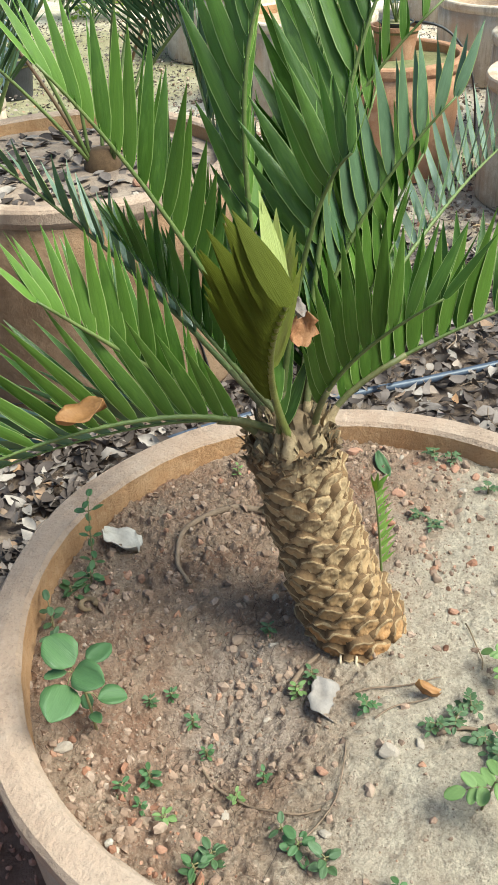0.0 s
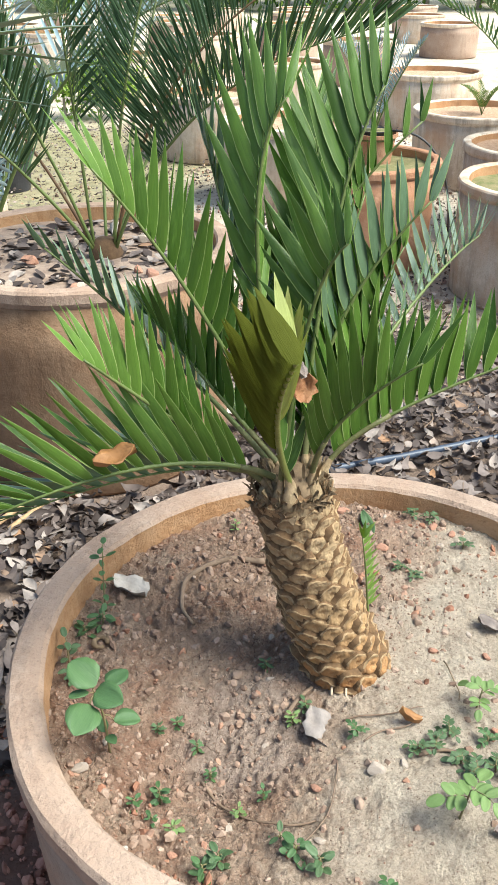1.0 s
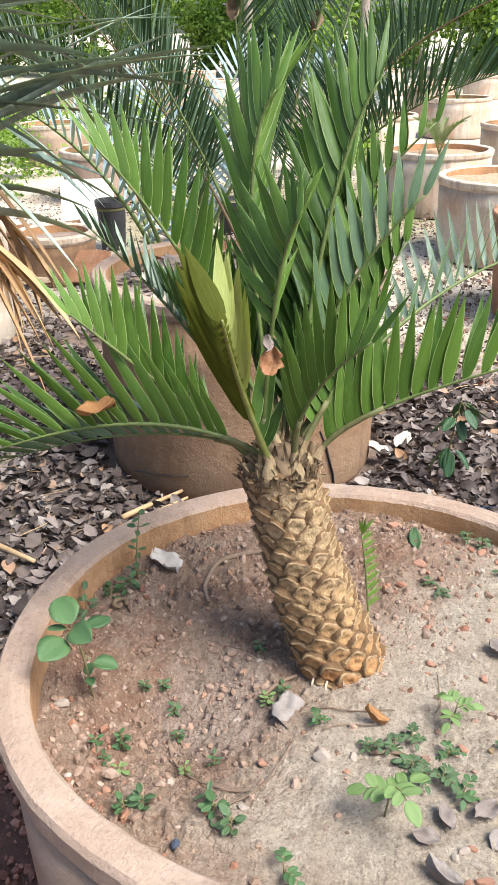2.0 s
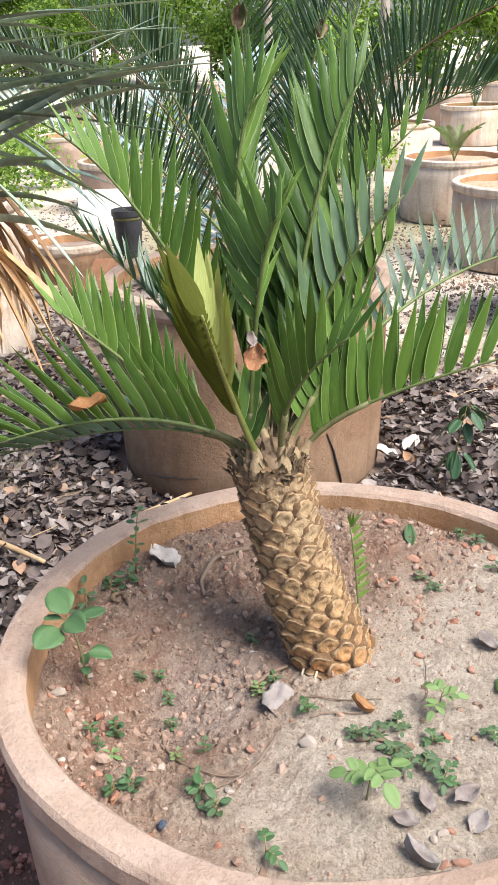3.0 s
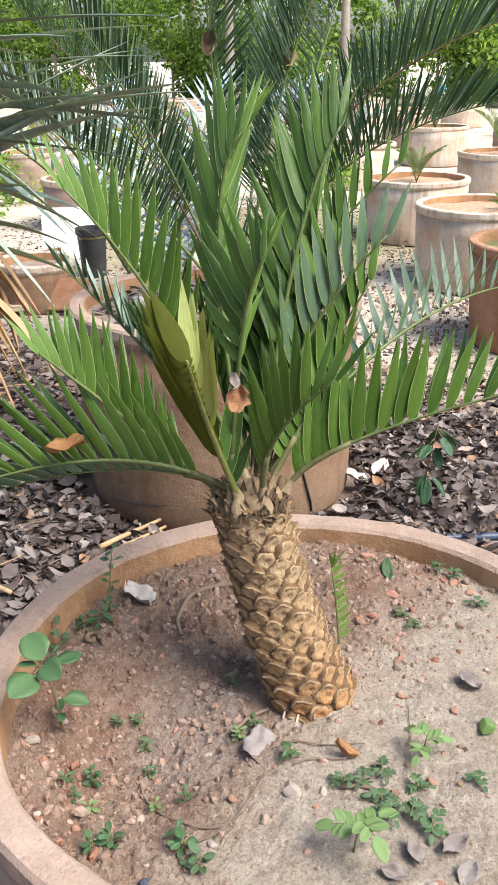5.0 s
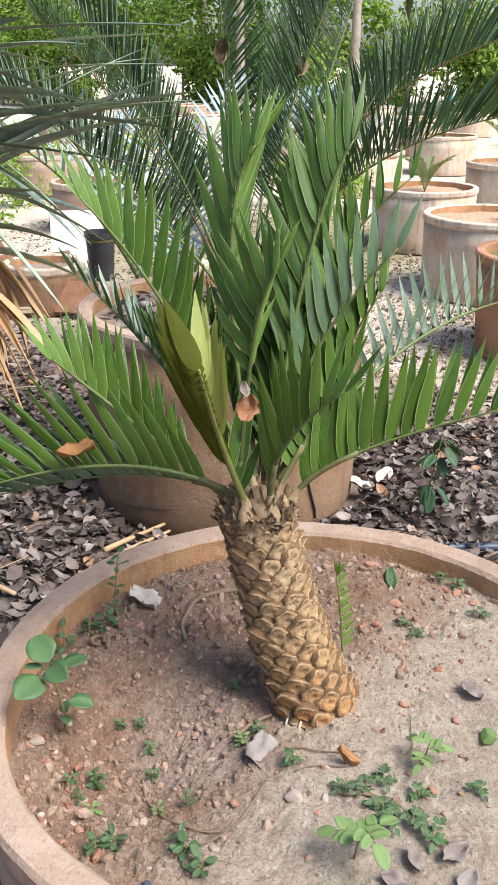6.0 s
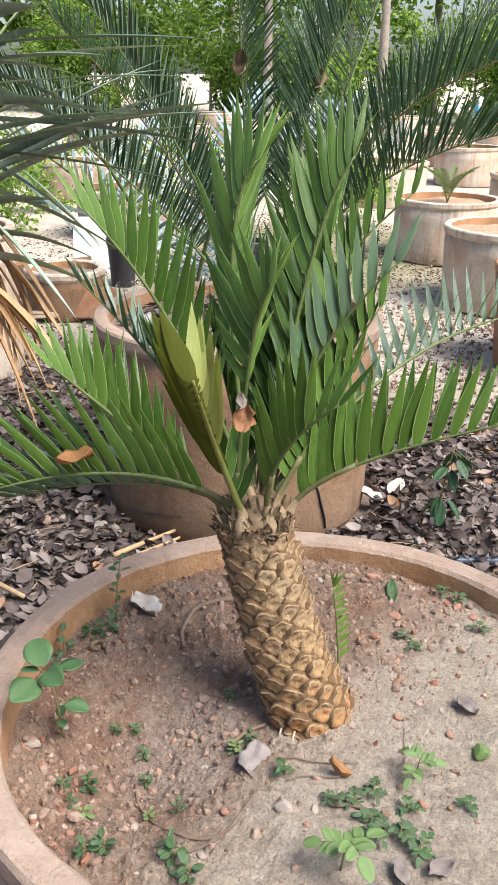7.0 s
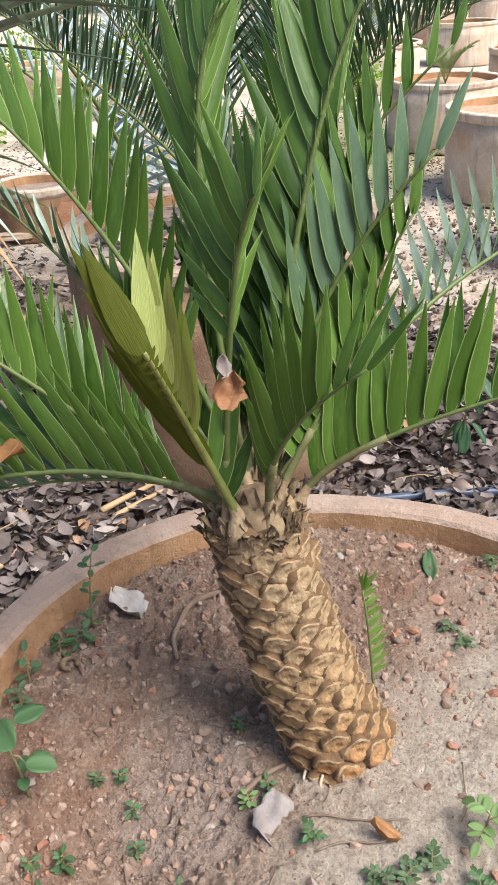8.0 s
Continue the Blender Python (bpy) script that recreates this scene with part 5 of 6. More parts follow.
def add_leaf(parent, p, az, el, ln, wd, mat, rnd, stalk=0.0):
    y = Vector((math.cos(az) * math.cos(el), math.sin(az) * math.cos(el), math.sin(el)))
    z = Vector((-math.cos(az) * math.sin(el), -math.sin(az) * math.sin(el), math.cos(el)))
    z = Matrix.Rotation(rnd.uniform(-0.35, 0.35), 3, y) @ z
    p = Vector(p)
    if stalk:
        v, f = tube([p, p + y * stalk * 0.5 + Vector((0, 0, stalk * 0.12)), p + y * stalk], [0.0011, 0.0009, 0.0008], 5)
        part("leaf_stalk", mesh_of("leaf_stalk", v, f, [M_STEM]), parent)
    part("leaf", rnd.choice(OVATE[mat.name]), parent, frame_axes(p + y * stalk, y.cross(z), y, z, wd, ln, wd))


def weed(x, y, height, nodes, ln, wd, mat, seed, label, per=2, lean=(0, 0), z0=None, stalk=0.3, name="weed", first=0.35):
    """A seedling: a thin stem with leaves at its nodes."""
    rnd = random.Random(seed)
    z = soil_z(x, y) if z0 is None else z0
    t = thing(name, (x, y, z), label, "weed")
    b = Vector((x, y, z - 0.004))
    tip = b + Vector((lean[0], lean[1], height + 0.004))
    mid = b + Vector((lean[0] * 0.2, lean[1] * 0.2, height * 0.6))
    v, f = tube([bez(b, mid, tip, k / 6) for k in range(7)], [0.0018 - 0.0008 * k / 6 for k in range(7)], 6)
    part("stem", mesh_of("stem", v, f, [M_STEM]), t)
    az = rnd.uniform(0, 6.28)
    for k in range(nodes):
        s = first + (1 - first) * (k / max(1, nodes - 1)) if nodes > 1 else 1.0
        p = bez(b, mid, tip, s)
        az += 1.57 + rnd.uniform(-0.3, 0.3)
        for q in range(per):
            l = ln * rnd.uniform(0.75, 1.1)
            add_leaf(t, p, az + q * 2 * math.pi / per + rnd.uniform(-0.25, 0.25), rnd.uniform(-0.1, 0.45), l, l * wd, mat, rnd, l * stalk)
    return t


def pinnate_weed(x, y, height, leaves, pairs, ln, mat, seed, label):
    """A seedling with feather-like leaves: each a thin arched stalk with paired oval leaflets and one at its end."""
    rnd = random.Random(seed)
    z = soil_z(x, y)
    t = thing("weed", (x, y, z), label, "weed")
    b, tip = Vector((x, y, z - 0.004)), Vector((x + rnd.uniform(-0.15, 0.15) * height, y + rnd.uniform(-0.15, 0.15) * height, z + height))
    v, f = tube([b.lerp(tip, k / 4) for k in range(5)], [0.0016 - 0.0006 * k / 4 for k in range(5)], 6)
    part("stem", mesh_of("stem", v, f, [M_STEM]), t)
    az = rnd.uniform(0, 6.28)
    for k in range(leaves):
        az += 2.4 + rnd.uniform(-0.4, 0.4)
        p = b.lerp(tip, 0.35 + 0.65 * (k + 1) / leaves)
        o = Vector((math.cos(az), math.sin(az), 0))
        reach = pairs * ln * 0.72 * rnd.uniform(0.8, 1.1)
        end = p + o * reach + Vector((0, 0, reach * rnd.uniform(-0.1, 0.35)))
        end.z = max(end.z, soil_z(end.x, end.y) + 0.006)
        mid = (p + end) * 0.5 + Vector((0, 0, reach * 0.28))
        v, f = tube([bez(p, mid, end, q / 6) for q in range(7)], [0.0008 - 0.0003 * q / 6 for q in range(7)], 5)
        lf = part("compound_leaf", mesh_of("compound_leaf", v, f, [M_STEM]), t)
        for q in range(pairs + 1):
            s_ = 0.25 + 0.75 * q / pairs
            pq, d = bez(p, mid, end, s_), bez_d(p, mid, end, s_)
            side = d.cross(UP).normalized()
            for sg in ((-1, 1) if q < pairs else (0,)):
                yv = (d * (0.55 if sg else 1.0) + side * (0.85 * sg) + Vector((0, 0, rnd.uniform(-0.15, 0.2)))).normalized()
                zv = (UP + Vector((rnd.uniform(-0.3, 0.3), rnd.uniform(-0.3, 0.3), 0)))
                zv = (zv - yv * zv.dot(yv)).normalized()
                l = ln * rnd.uniform(0.8, 1.1) * (1.0 if sg else 1.2)
                part("leaf", rnd.choice(OVATE[mat.name]), lf, frame_axes(pq, yv.cross(zv), yv, zv, l * 0.62, l, l * 0.62))
    return t


# the broad-leaved seedling by the lip
rw = random.Random(3)
w1 = thing("seedling", (-0.321, -0.183, soil_z(-0.321, -0.183)), "broad-leaved green seedling with round leaves beside the lip", "weed")
wb, wm, wt = Vector((-0.321, -0.183, soil_z(-0.321, -0.183) - 0.004)), Vector((-0.318, -0.192, 0.61)), Vector((-0.323, -0.210, 0.658))
v, f = tube([bez(wb, wm, wt, k / 8) for k in range(9)], [0.0022 - 0.0009 * k / 8 for k in range(9)], 6)
part("stem", mesh_of("stem", v, f, [M_STEM]), w1)
for mid_, ln, s_, broad in (((-0.339, -0.202, 0.682), 0.046, 1.0, 0.92), ((-0.327, -0.252, 0.654), 0.050, 1.0, 0.92), ((-0.301, -0.219, 0.663), 0.044, 1.0, 0.85), ((-0.303, -0.172, 0.652), 0.038, 1.0, 0.78), ((-0.291, -0.184, 0.587), 0.036, 0.55, 0.88), ((-0.340, -0.221, 0.664), 0.026, 1.0, 0.6), ((-0.312, -0.196, 0.560), 0.022, 0.25, 0.7), ((-0.332, -0.170, 0.556), 0.024, 0.2, 0.7)):
    p = bez(wb, wm, wt, s_)
    y = (Vector(mid_) - p).normalized()
    far_side = Vector(mid_) - y * (ln * 0.45)
    flat = Vector((y.x, y.y, y.z * 0.35)).normalized()          # the blade lies flatter than its stalk
    v, f = tube([p, p.lerp(far_side, 0.5) + Vector((0, 0, 0.002)), Vector(mid_) - flat * (ln * 0.5)], [0.0011, 0.0009, 0.0008], 5)
    part("leaf_stalk", mesh_of("leaf_stalk", v, f, [M_STEM]), w1)
    z = (UP + Vector((rw.uniform(-0.3, 0.3), rw.uniform(-0.45, 0.05), 0)))
    z = (z - flat * z.dot(flat)).normalized()
    part("leaf", rw.choice(OVATE[M_WEED.name]), w1, frame_axes(Vector(mid_) - flat * (ln * 0.5), flat.cross(z), flat, z, ln * broad, ln, ln * broad))

WEEDS = [
    # x, y, height, nodes, leaf length, breadth, material, leaves at a node, label
    (0.150, -0.258, 0.060, 6, 0.031, 0.70, M_WEED_LIGHT, 3, "light green seedling with oval leaflets on bare silt"),
    (0.067, -0.377, 0.024, 4, 0.017, 0.70, M_WEED, 3, "light green seedling with oval leaflets on bare silt"),
    (0.190, -0.060, 0.038, 5, 0.022, 0.60, M_WEED_LIGHT, 3, "light green feathery seedling on bare silt"),
    (0.022, -0.130, 0.018, 3, 0.013, 0.55, M_WEED, 2, "small creeping green weed"),
    (0.104, -0.150, 0.016, 4, 0.015, 0.55, M_WEED_DARK, 3, "small creeping dark green weed"),
    (0.128, -0.138, 0.018, 4, 0.015, 0.55, M_WEED_DARK, 3, "small creeping dark green weed"),
    (0.150, -0.117, 0.018, 4, 0.015, 0.55, M_WEED_DARK, 3, "small creeping dark green weed"),
    (0.160, -0.165, 0.020, 5, 0.017, 0.55, M_WEED_DARK, 3, "small creeping dark green weed"),
    (0.178, -0.190, 0.022, 5, 0.018, 0.55, M_WEED_DARK, 3, "small creeping dark green weed"),
    (0.205, -0.175, 0.022, 5, 0.018, 0.55, M_WEED_DARK, 3, "small creeping dark green weed"),
    (0.232, -0.190, 0.020, 5, 0.018, 0.55, M_WEED, 3, "small creeping green weed"),
    (0.200, -0.125, 0.016, 4, 0.015, 0.55, M_WEED, 3, "small creeping green weed"),
    (-0.269, -0.256, 0.020, 2, 0.015, 0.6, M_WEED, 3, "tiny bright green seedling on the soil"),
    (-0.239, -0.236, 0.030, 3, 0.016, 0.55, M_WEED, 3, "tiny bright green seedling on the soil"),
    (-0.240, -0.278, 0.018, 3, 0.013, 0.6, M_WEED, 2, "tiny bright green seedling on the soil"),
    (-0.208, -0.291, 0.018, 2, 0.016, 0.6, M_WEED_LIGHT, 3, "tiny bright green seedling on the soil"),
    (-0.130, -0.250, 0.020, 2, 0.013, 0.6, M_WEED_LIGHT, 2, "tiny bright green seedling on the soil"),
    (-0.100, -0.220, 0.020, 2, 0.013, 0.6, M_WEED, 2, "tiny bright green seedling on the soil"),
    (-0.180, -0.180, 0.018, 3, 0.012, 0.6, M_WEED, 2, "tiny bright green seedling on the soil"),
    (-0.205, -0.140, 0.018, 3, 0.014, 0.5, M_WEED, 2, "tiny bright green seedling on the soil"),
    (-0.240, -0.110, 0.012, 3, 0.013, 0.5, M_WEED, 3, "tiny bright green seedling on the soil"),
    (-0.265, -0.125, 0.012, 3, 0.013, 0.5, M_WEED_DARK, 3, "tiny dark green seedling"),
    (-0.071, -0.098, 0.020, 2, 0.014, 0.6, M_WEED_LIGHT, 3, "tiny bright green seedling beside the trunk"),
    (-0.055, -0.075, 0.016, 2, 0.014, 0.6, M_WEED_DARK, 3, "tiny dark green seedling beside the trunk"),
    (-0.120, -0.010, 0.018, 3, 0.014, 0.55, M_WEED_DARK, 3, "tiny dark green seedling beside the trunk"),
    (-0.157, -0.362, 0.022, 3, 0.017, 0.6, M_WEED, 3, "small bright green weed near the lip"),
    (-0.140, -0.345, 0.022, 3, 0.015, 0.6, M_WEED_DARK, 3, "small dark green weed near the lip"),
    (-0.048, -0.325, 0.020, 3, 0.017, 0.65, M_WEED, 3, "small bright green weed on the soil"),
    (-0.018, -0.340, 0.020, 3, 0.017, 0.65, M_WEED_DARK, 3, "small dark green weed on the soil"),
    (-0.070, -0.300, 0.015, 2, 0.013, 0.6, M_WEED_DARK, 3, "small dark green weed on the soil"),
    (-0.418, 0.030, 0.020, 3, 0.017, 0.6, M_WEED, 3, "small green weed along the lip"),
    (-0.395, 0.055, 0.025, 3, 0.018, 0.6, M_WEED, 3, "small green weed along the lip"),
    (-0.425, -0.035, 0.050, 3, 0.016, 0.6, M_WEED_DARK, 2, "small dark green weed along the lip"),
    (-0.405, -0.080, 0.030, 3, 0.014, 0.6, M_WEED_DARK, 3, "small dark green weed along the lip"),
    (0.116, 0.418, 0.020, 5, 0.014, 0.5, M_WEED_DARK, 3, "low green weed beside the lip"),
    (0.145, 0.405, 0.020, 5, 0.014, 0.5, M_WEED_DARK, 3, "low green weed beside the lip"),
    (0.088, 0.242, 0.012, 4, 0.012, 0.5, M_WEED_DARK, 3, "low grey-green weed on silt"),
    (0.110, 0.225, 0.012, 4, 0.012, 0.5, M_WEED_DARK, 3, "low grey-green weed on silt"),
    (0.202, 0.325, 0.016, 4, 0.014, 0.5, M_WEED_DARK, 3, "low green weed on silt"),
    (-0.215, 0.330, 0.022, 2, 0.013, 0.5, M_WEED_LIGHT, 2, "tiny bright green seedling near the lip"),
    (0.275, -0.090, 0.016, 3, 0.014, 0.5, M_WEED, 3, "small creeping green weed"),
]
for k, (x, y, h, nd, ln, wd, mt, per, lab) in enumerate(WEEDS):
    if "leaflets" in lab or "feathery" in lab:
        pinnate_weed(x, y, h, 3 if mt is M_WEED_LIGHT else 2, 2, ln * 0.80, mt, 900 + k, lab)
        continue
    if "creeping" in lab or "low" in lab.split():
        pinnate_weed(x, y, h * 0.9, 4, 2, ln * 0.62, mt, 900 + k, lab)
        continue
    if "tiny" in lab:
        nd, ln = nd + 2, ln * 0.72
    weed(x, y, h, nd, ln, wd, mt, 900 + k, lab, per)
# a thin vine that climbs the inner wall
weed(-0.400, 0.085, 0.115, 6, 0.017, 0.6, M_WEED, 990, "thin climbing weed leaning on the planter's inner wall", 2, lean=(-0.004, 0.03), first=0.15)
# sprouting frond beside the trunk
M_SPROUT = leaf_mat("sprout_leaflet", (0.22, 0.34, 0.07), (0.30, 0.42, 0.10), 0.45, 0.5)
LEAF["sprout"] = [leaflet_mesh("leaflet", M_SPROUT, M_SPROUT, q, 0.1) for q in (0.1, -0.1, 0.25, 0.0)]
sprout = thing("frond_sprout", (0.034, 0.062, 0.556), "young bright green frond sprouting beside the trunk", "seedling")
sb, sm, st_ = Vector((0.034, 0.062, 0.550)), Vector((0.028, 0.066, 0.65)), Vector((0.014, 0.064, 0.742))
v, f = tube([bez(sb, sm, st_, k / 8) for k in range(9)], [0.0024 - 0.0012 * k / 8 for k in range(9)], 6)
part("stem", mesh_of("stem", v, f, [M_RACHIS]), sprout)
for k in range(9):
    s = 0.34 + 0.60 * k / 8
    p, d = bez(sb, sm, st_, s), bez_d(sb, sm, st_, s)
    for sg in (1, -1):
        out = (Vector((0.86, 0.42, 0.0)) if sg > 0 else Vector((0.62, 0.76, 0.05))).normalized()
        y = (d * 0.62 + out * 0.85).normalized()
        z = (Vector((0.3, -0.9, 0.3)) - y * y.dot(Vector((0.3, -0.9, 0.3)))).normalized()
        ln = (0.030 - 0.010 * abs(k / 8 - 0.3)) * (1.0 if sg > 0 else 0.85)
        part("leaflet", LEAF["sprout"][k % 4], sprout, frame_axes(p, y.cross(z), y, z, 0.0052, ln, 0.004))
for az, ln in ((10, 0.030), (75, 0.026), (160, 0.024), (250, 0.026)):
    y = Vector((math.cos(radians(az)) * 0.4, math.sin(radians(az)) * 0.4, 0.9)).normalized()
    z = y.orthogonal().normalized()
    part("leaflet", LEAF["sprout"][az % 4], sprout, frame_axes(st_, y.cross(z), y, z, 0.009, ln, 0.009))


def stone_mesh(seed, mat, flat=0.7):
    rnd = random.Random(seed)
    bm = bmesh.new()
    bmesh.ops.create_icosphere(bm, subdivisions=2, radius=1.0)
    cut = [Vector((rnd.gauss(0, 1), rnd.gauss(0, 1), rnd.gauss(0, 1))).normalized() for _ in range(9)]
    for vt in bm.verts:
        q = 1 + 0.28 * noise.noise(vt.co * 1.3 + Vector((seed, 0, 0))) + 0.10 * noise.noise(vt.co * 4 + Vector((0, seed, 0)))
        p = vt.co * q
        for w in cut:
            over = p.dot(w) - 0.60
            if over > 0:
                p -= w * over * 0.9
        vt.co = Vector((p.x, p.y * 0.8, p.z * flat))
    me = bpy.data.meshes.new("stone")
    bm.to_mesh(me)
    bm.free()
    me.materials.append(mat)
    return me


SHAPES = {m.name: [stone_mesh(3 * k + 1, m, fl) for k, fl in enumerate((0.7, 0.5, 0.85))] for m in (M_STONE, M_BRICK, M_PALELEAF, M_HOSE)}
M_CLODBIG = plain_mat("earth_clod", (0.24, 0.155, 0.11), (0.36, 0.26, 0.19), 0.95, 60, 0.004)
SHAPES[M_CLODBIG.name] = [stone_mesh(3 * k + 2, M_CLODBIG, fl) for k, fl in enumerate((0.7, 0.6, 0.85))]
STONES = [
    (0.279, -0.300, 0.018, M_BRICK, "orange-red brick fragment on the silt"), (0.262, -0.312, 0.012, M_BRICK, "orange-red brick fragment on the silt"), (0.250, -0.272, 0.012, M_STONE, "small pinkish stone on the silt"),
    (0.266, -0.282, 0.011, M_STONE, "small pinkish stone on the silt"), (0.258, -0.262, 0.009, M_BRICK, "small brick fragment on the silt"), (0.242, -0.284, 0.010, M_STONE, "small pinkish stone on the silt"),
    # x, y, radius, material, label
    (0.159, 0.316, 0.017, M_STONE, "rounded grey-brown stone on the silt"), (0.133, 0.051, 0.014, M_BRICK, "dull red brick fragment"),
    (0.192, 0.091, 0.011, M_STONE, "small grey stone"), (0.216, 0.046, 0.014, M_BRICK, "flat red brick fragment"),
    (0.113, 0.111, 0.014, M_CLODBIG, "brown earth clod"), (-0.164, -0.024, 0.018, M_CLODBIG, "brown earth clod"),
    (-0.020, 0.410, 0.022, M_BRICK, "pale brick fragment by the lip"), (-0.105, 0.350, 0.016, M_STONE, "pinkish rounded stone"),
    (-0.262, -0.335, 0.013, M_PALELEAF, "small white stone by the lip"), (-0.139, -0.276, 0.014, M_STONE, "flat pale stone"),
    (-0.030, -0.215, 0.015, M_BRICK, "orange-red brick fragment"), (-0.180, -0.325, 0.014, M_BRICK, "orange-red brick fragment"),
    (-0.200, -0.335, 0.012, M_BRICK, "orange-red brick fragment"), (-0.165, -0.310, 0.011, M_BRICK, "orange-red brick fragment"),
    (-0.235, -0.298, 0.018, M_CLODBIG, "reddish earth clod"), (0.215, -0.103, 0.013, M_BRICK, "orange-red brick fragment"),
    (0.085, -0.175, 0.013, M_STONE, "grey stone half sunk in silt"), (0.047, -0.193, 0.022, M_STONE, "flat grey stone half sunk in silt"),
    (0.252, -0.102, 0.010, M_BAMBOO, "small ochre pebble"), (-0.355, -0.215, 0.019, M_STONE, "pale pebble beside the seedling"),
    (-0.330, -0.165, 0.014, M_STONE, "pale pebble beside the seedling"), (-0.370, -0.235, 0.014, M_CLODBIG, "dark earth clod by the lip"),
    (-0.110, -0.030, 0.015, M_STONE, "grey pebble beside the trunk"), (-0.125, 0.010, 0.014, M_CLODBIG, "grey-brown clod beside the trunk"),
    (-0.150, 0.045, 0.013, M_CLODBIG, "grey-brown clod beside the trunk"), (-0.118, 0.055, 0.011, M_STONE, "grey pebble beside the trunk"),
    (-0.100, -0.075, 0.013, M_CLODBIG, "grey-brown clod beside the trunk"), (-0.108, -0.129, 0.012, M_STONE, "long grey pebble in the hollow"),
    (0.055, 0.300, 0.020, M_BRICK, "dull red clod"), (0.150, 0.375, 0.016, M_BRICK, "dull red brick fragment"), (0.185, 0.360, 0.014, M_BRICK, "dull red brick fragment"),
    (0.170, 0.395, 0.015, M_CLODBIG, "reddish clod by the lip"), (0.060, 0.405, 0.013, M_STONE, "pale stone by the lip"), (-0.060, 0.395, 0.014, M_CLODBIG, "reddish clod by the lip"),
    (-0.395, 0.125, 0.012, M_BRICK, "orange brick fragment by the lip"), (-0.400, -0.020, 0.015, M_CLODBIG, "reddish clod by the lip"),
    (0.030, 0.200, 0.015, M_CLODBIG, "brown earth clod"), (0.075, 0.170, 0.014, M_CLODBIG, "brown earth clod"), (-0.020, -0.300, 0.014, M_STONE, "pale stone"), (-0.068, -0.390, 0.016, M_HOSE, "blue-black plastic scrap"),
]
if M_BAMBOO.name not in SHAPES:
    SHAPES[M_BAMBOO.name] = [stone_mesh(90 + k, M_BAMBOO, 0.8) for k in range(3)]
rs_ = random.Random(31)
for x, y, r, mt, lab in STONES:
    r *= 0.70
    if len(lab.split()) < 4:
        lab += " on the soil"
    solid("stone", rs_.choice(SHAPES[mt.name]), lab, "stone", Matrix.Translation((x, y, soil_z(x, y) + r * 0.32)) @ Euler((rs_.uniform(-0.3, 0.3), rs_.uniform(-0.3, 0.3), rs_.uniform(0, 6.28))).to_matrix().to_4x4() @ Matrix.Diagonal((r, r, r, 1)), "stones on the soil")


def dead_leaf(x, y, z, ln, wd, yaw, mat, label, seed, curl=0.4, tilt=(0.0, 0.0), notch=0.15, name="dead_leaf"):
    """A crumpled dry leaf with its own thickness."""
    rnd = random.Random(seed)
    n, m = 9, 7
    verts, faces = [], []
    for lay in (0, 1):
        for j in range(n):
            u = j / (n - 1)
            w = math.sin(math.pi * min(1, u * 0.92 + 0.06)) ** 0.7
            for i in range(m):
                sx = -1 + 2 * i / (m - 1)
                edge = 1 + notch * noise.noise(Vector((u * 6 + seed, sx * 2, 0))) * abs(sx)
                zz = curl * wd * 0.5 * (abs(sx) ** 1.6) + 0.25 * wd * noise.noise(Vector((u * 3 + seed, sx * 1.7, 2))) + curl * 0.4 * ln * (u - 0.45) ** 2
                verts.append(((sx * w * wd * 0.5) * edge, (u - 0.5) * ln, zz - lay * 0.0009))
    k = n * m
    for j in range(n - 1):
        for i in range(m - 1):
            a = j * m + i
            faces.append((a, a + 1, a + m + 1, a + m))
            faces.append((a + k, a + k + m, a + k + m + 1, a + k + 1))
        for i in (0, m - 1):
            a = j * m + i
            faces.append((a, a + m, a + m + k, a + k) if i == 0 else (a, a + k, a + m + k, a + m))
    mm = Matrix.Translation((x, y, z)) @ Euler((tilt[0], tilt[1], radians(yaw))).to_matrix().to_4x4()
    return solid(name, mesh_of("dead_leaf", verts, faces, [mat]), label, "leaf", mm)


def on_soil(x, y, up=0.006):
    return soil_z(x, y) + up


dead_leaf(-0.372, 0.140, on_soil(-0.372, 0.14, 0.010), 0.070, 0.052, 70, M_PALELEAF, "pale crumpled dead leaf on the soil", 1, 0.5, (0.1, 0.1), 0.5)
dead_leaf(-0.030, -0.112, on_soil(-0.030, -0.112, 0.005), 0.072, 0.052, 25, M_MIDLEAF, "grey dead leaf leaning in the hollow by the trunk", 2, 0.15, (0.10, 0.12), 0.5)
dead_leaf(0.218, -0.235, on_soil(0.218, -0.235, 0.008), 0.038, 0.022, 40, M_GREYLEAF, "grey crumpled dead leaf on the silt", 3, 0.8, (0.2, 0.3), 0.5)
dead_leaf(0.262, -0.205, on_soil(0.262, -0.205, 0.008), 0.042, 0.024, -30, M_GREYLEAF, "grey crumpled dead leaf on the silt", 4, 0.7, (-0.2, 0.2), 0.5)
dead_leaf(0.205, -0.275, on_soil(0.205, -0.275, 0.008), 0.034, 0.020, 100, M_GREYLEAF, "grey crumpled dead leaf on the silt", 5, 0.7, (0.1, -0.3), 0.5)
dead_leaf(0.232, -0.318, on_soil(0.232, -0.318, 0.007), 0.046, 0.022, 75, M_MIDLEAF, "curled purple-grey dead leaf on the silt", 13, 1.3, (0.2, 0.3), 0.4)
dead_leaf(0.285, -0.235, on_soil(0.285, -0.235, 0.005), 0.036, 0.025, -15, M_MIDLEAF, "grey crumpled dead leaf on the silt", 14, 0.5, (0.1, 0.1), 0.6)
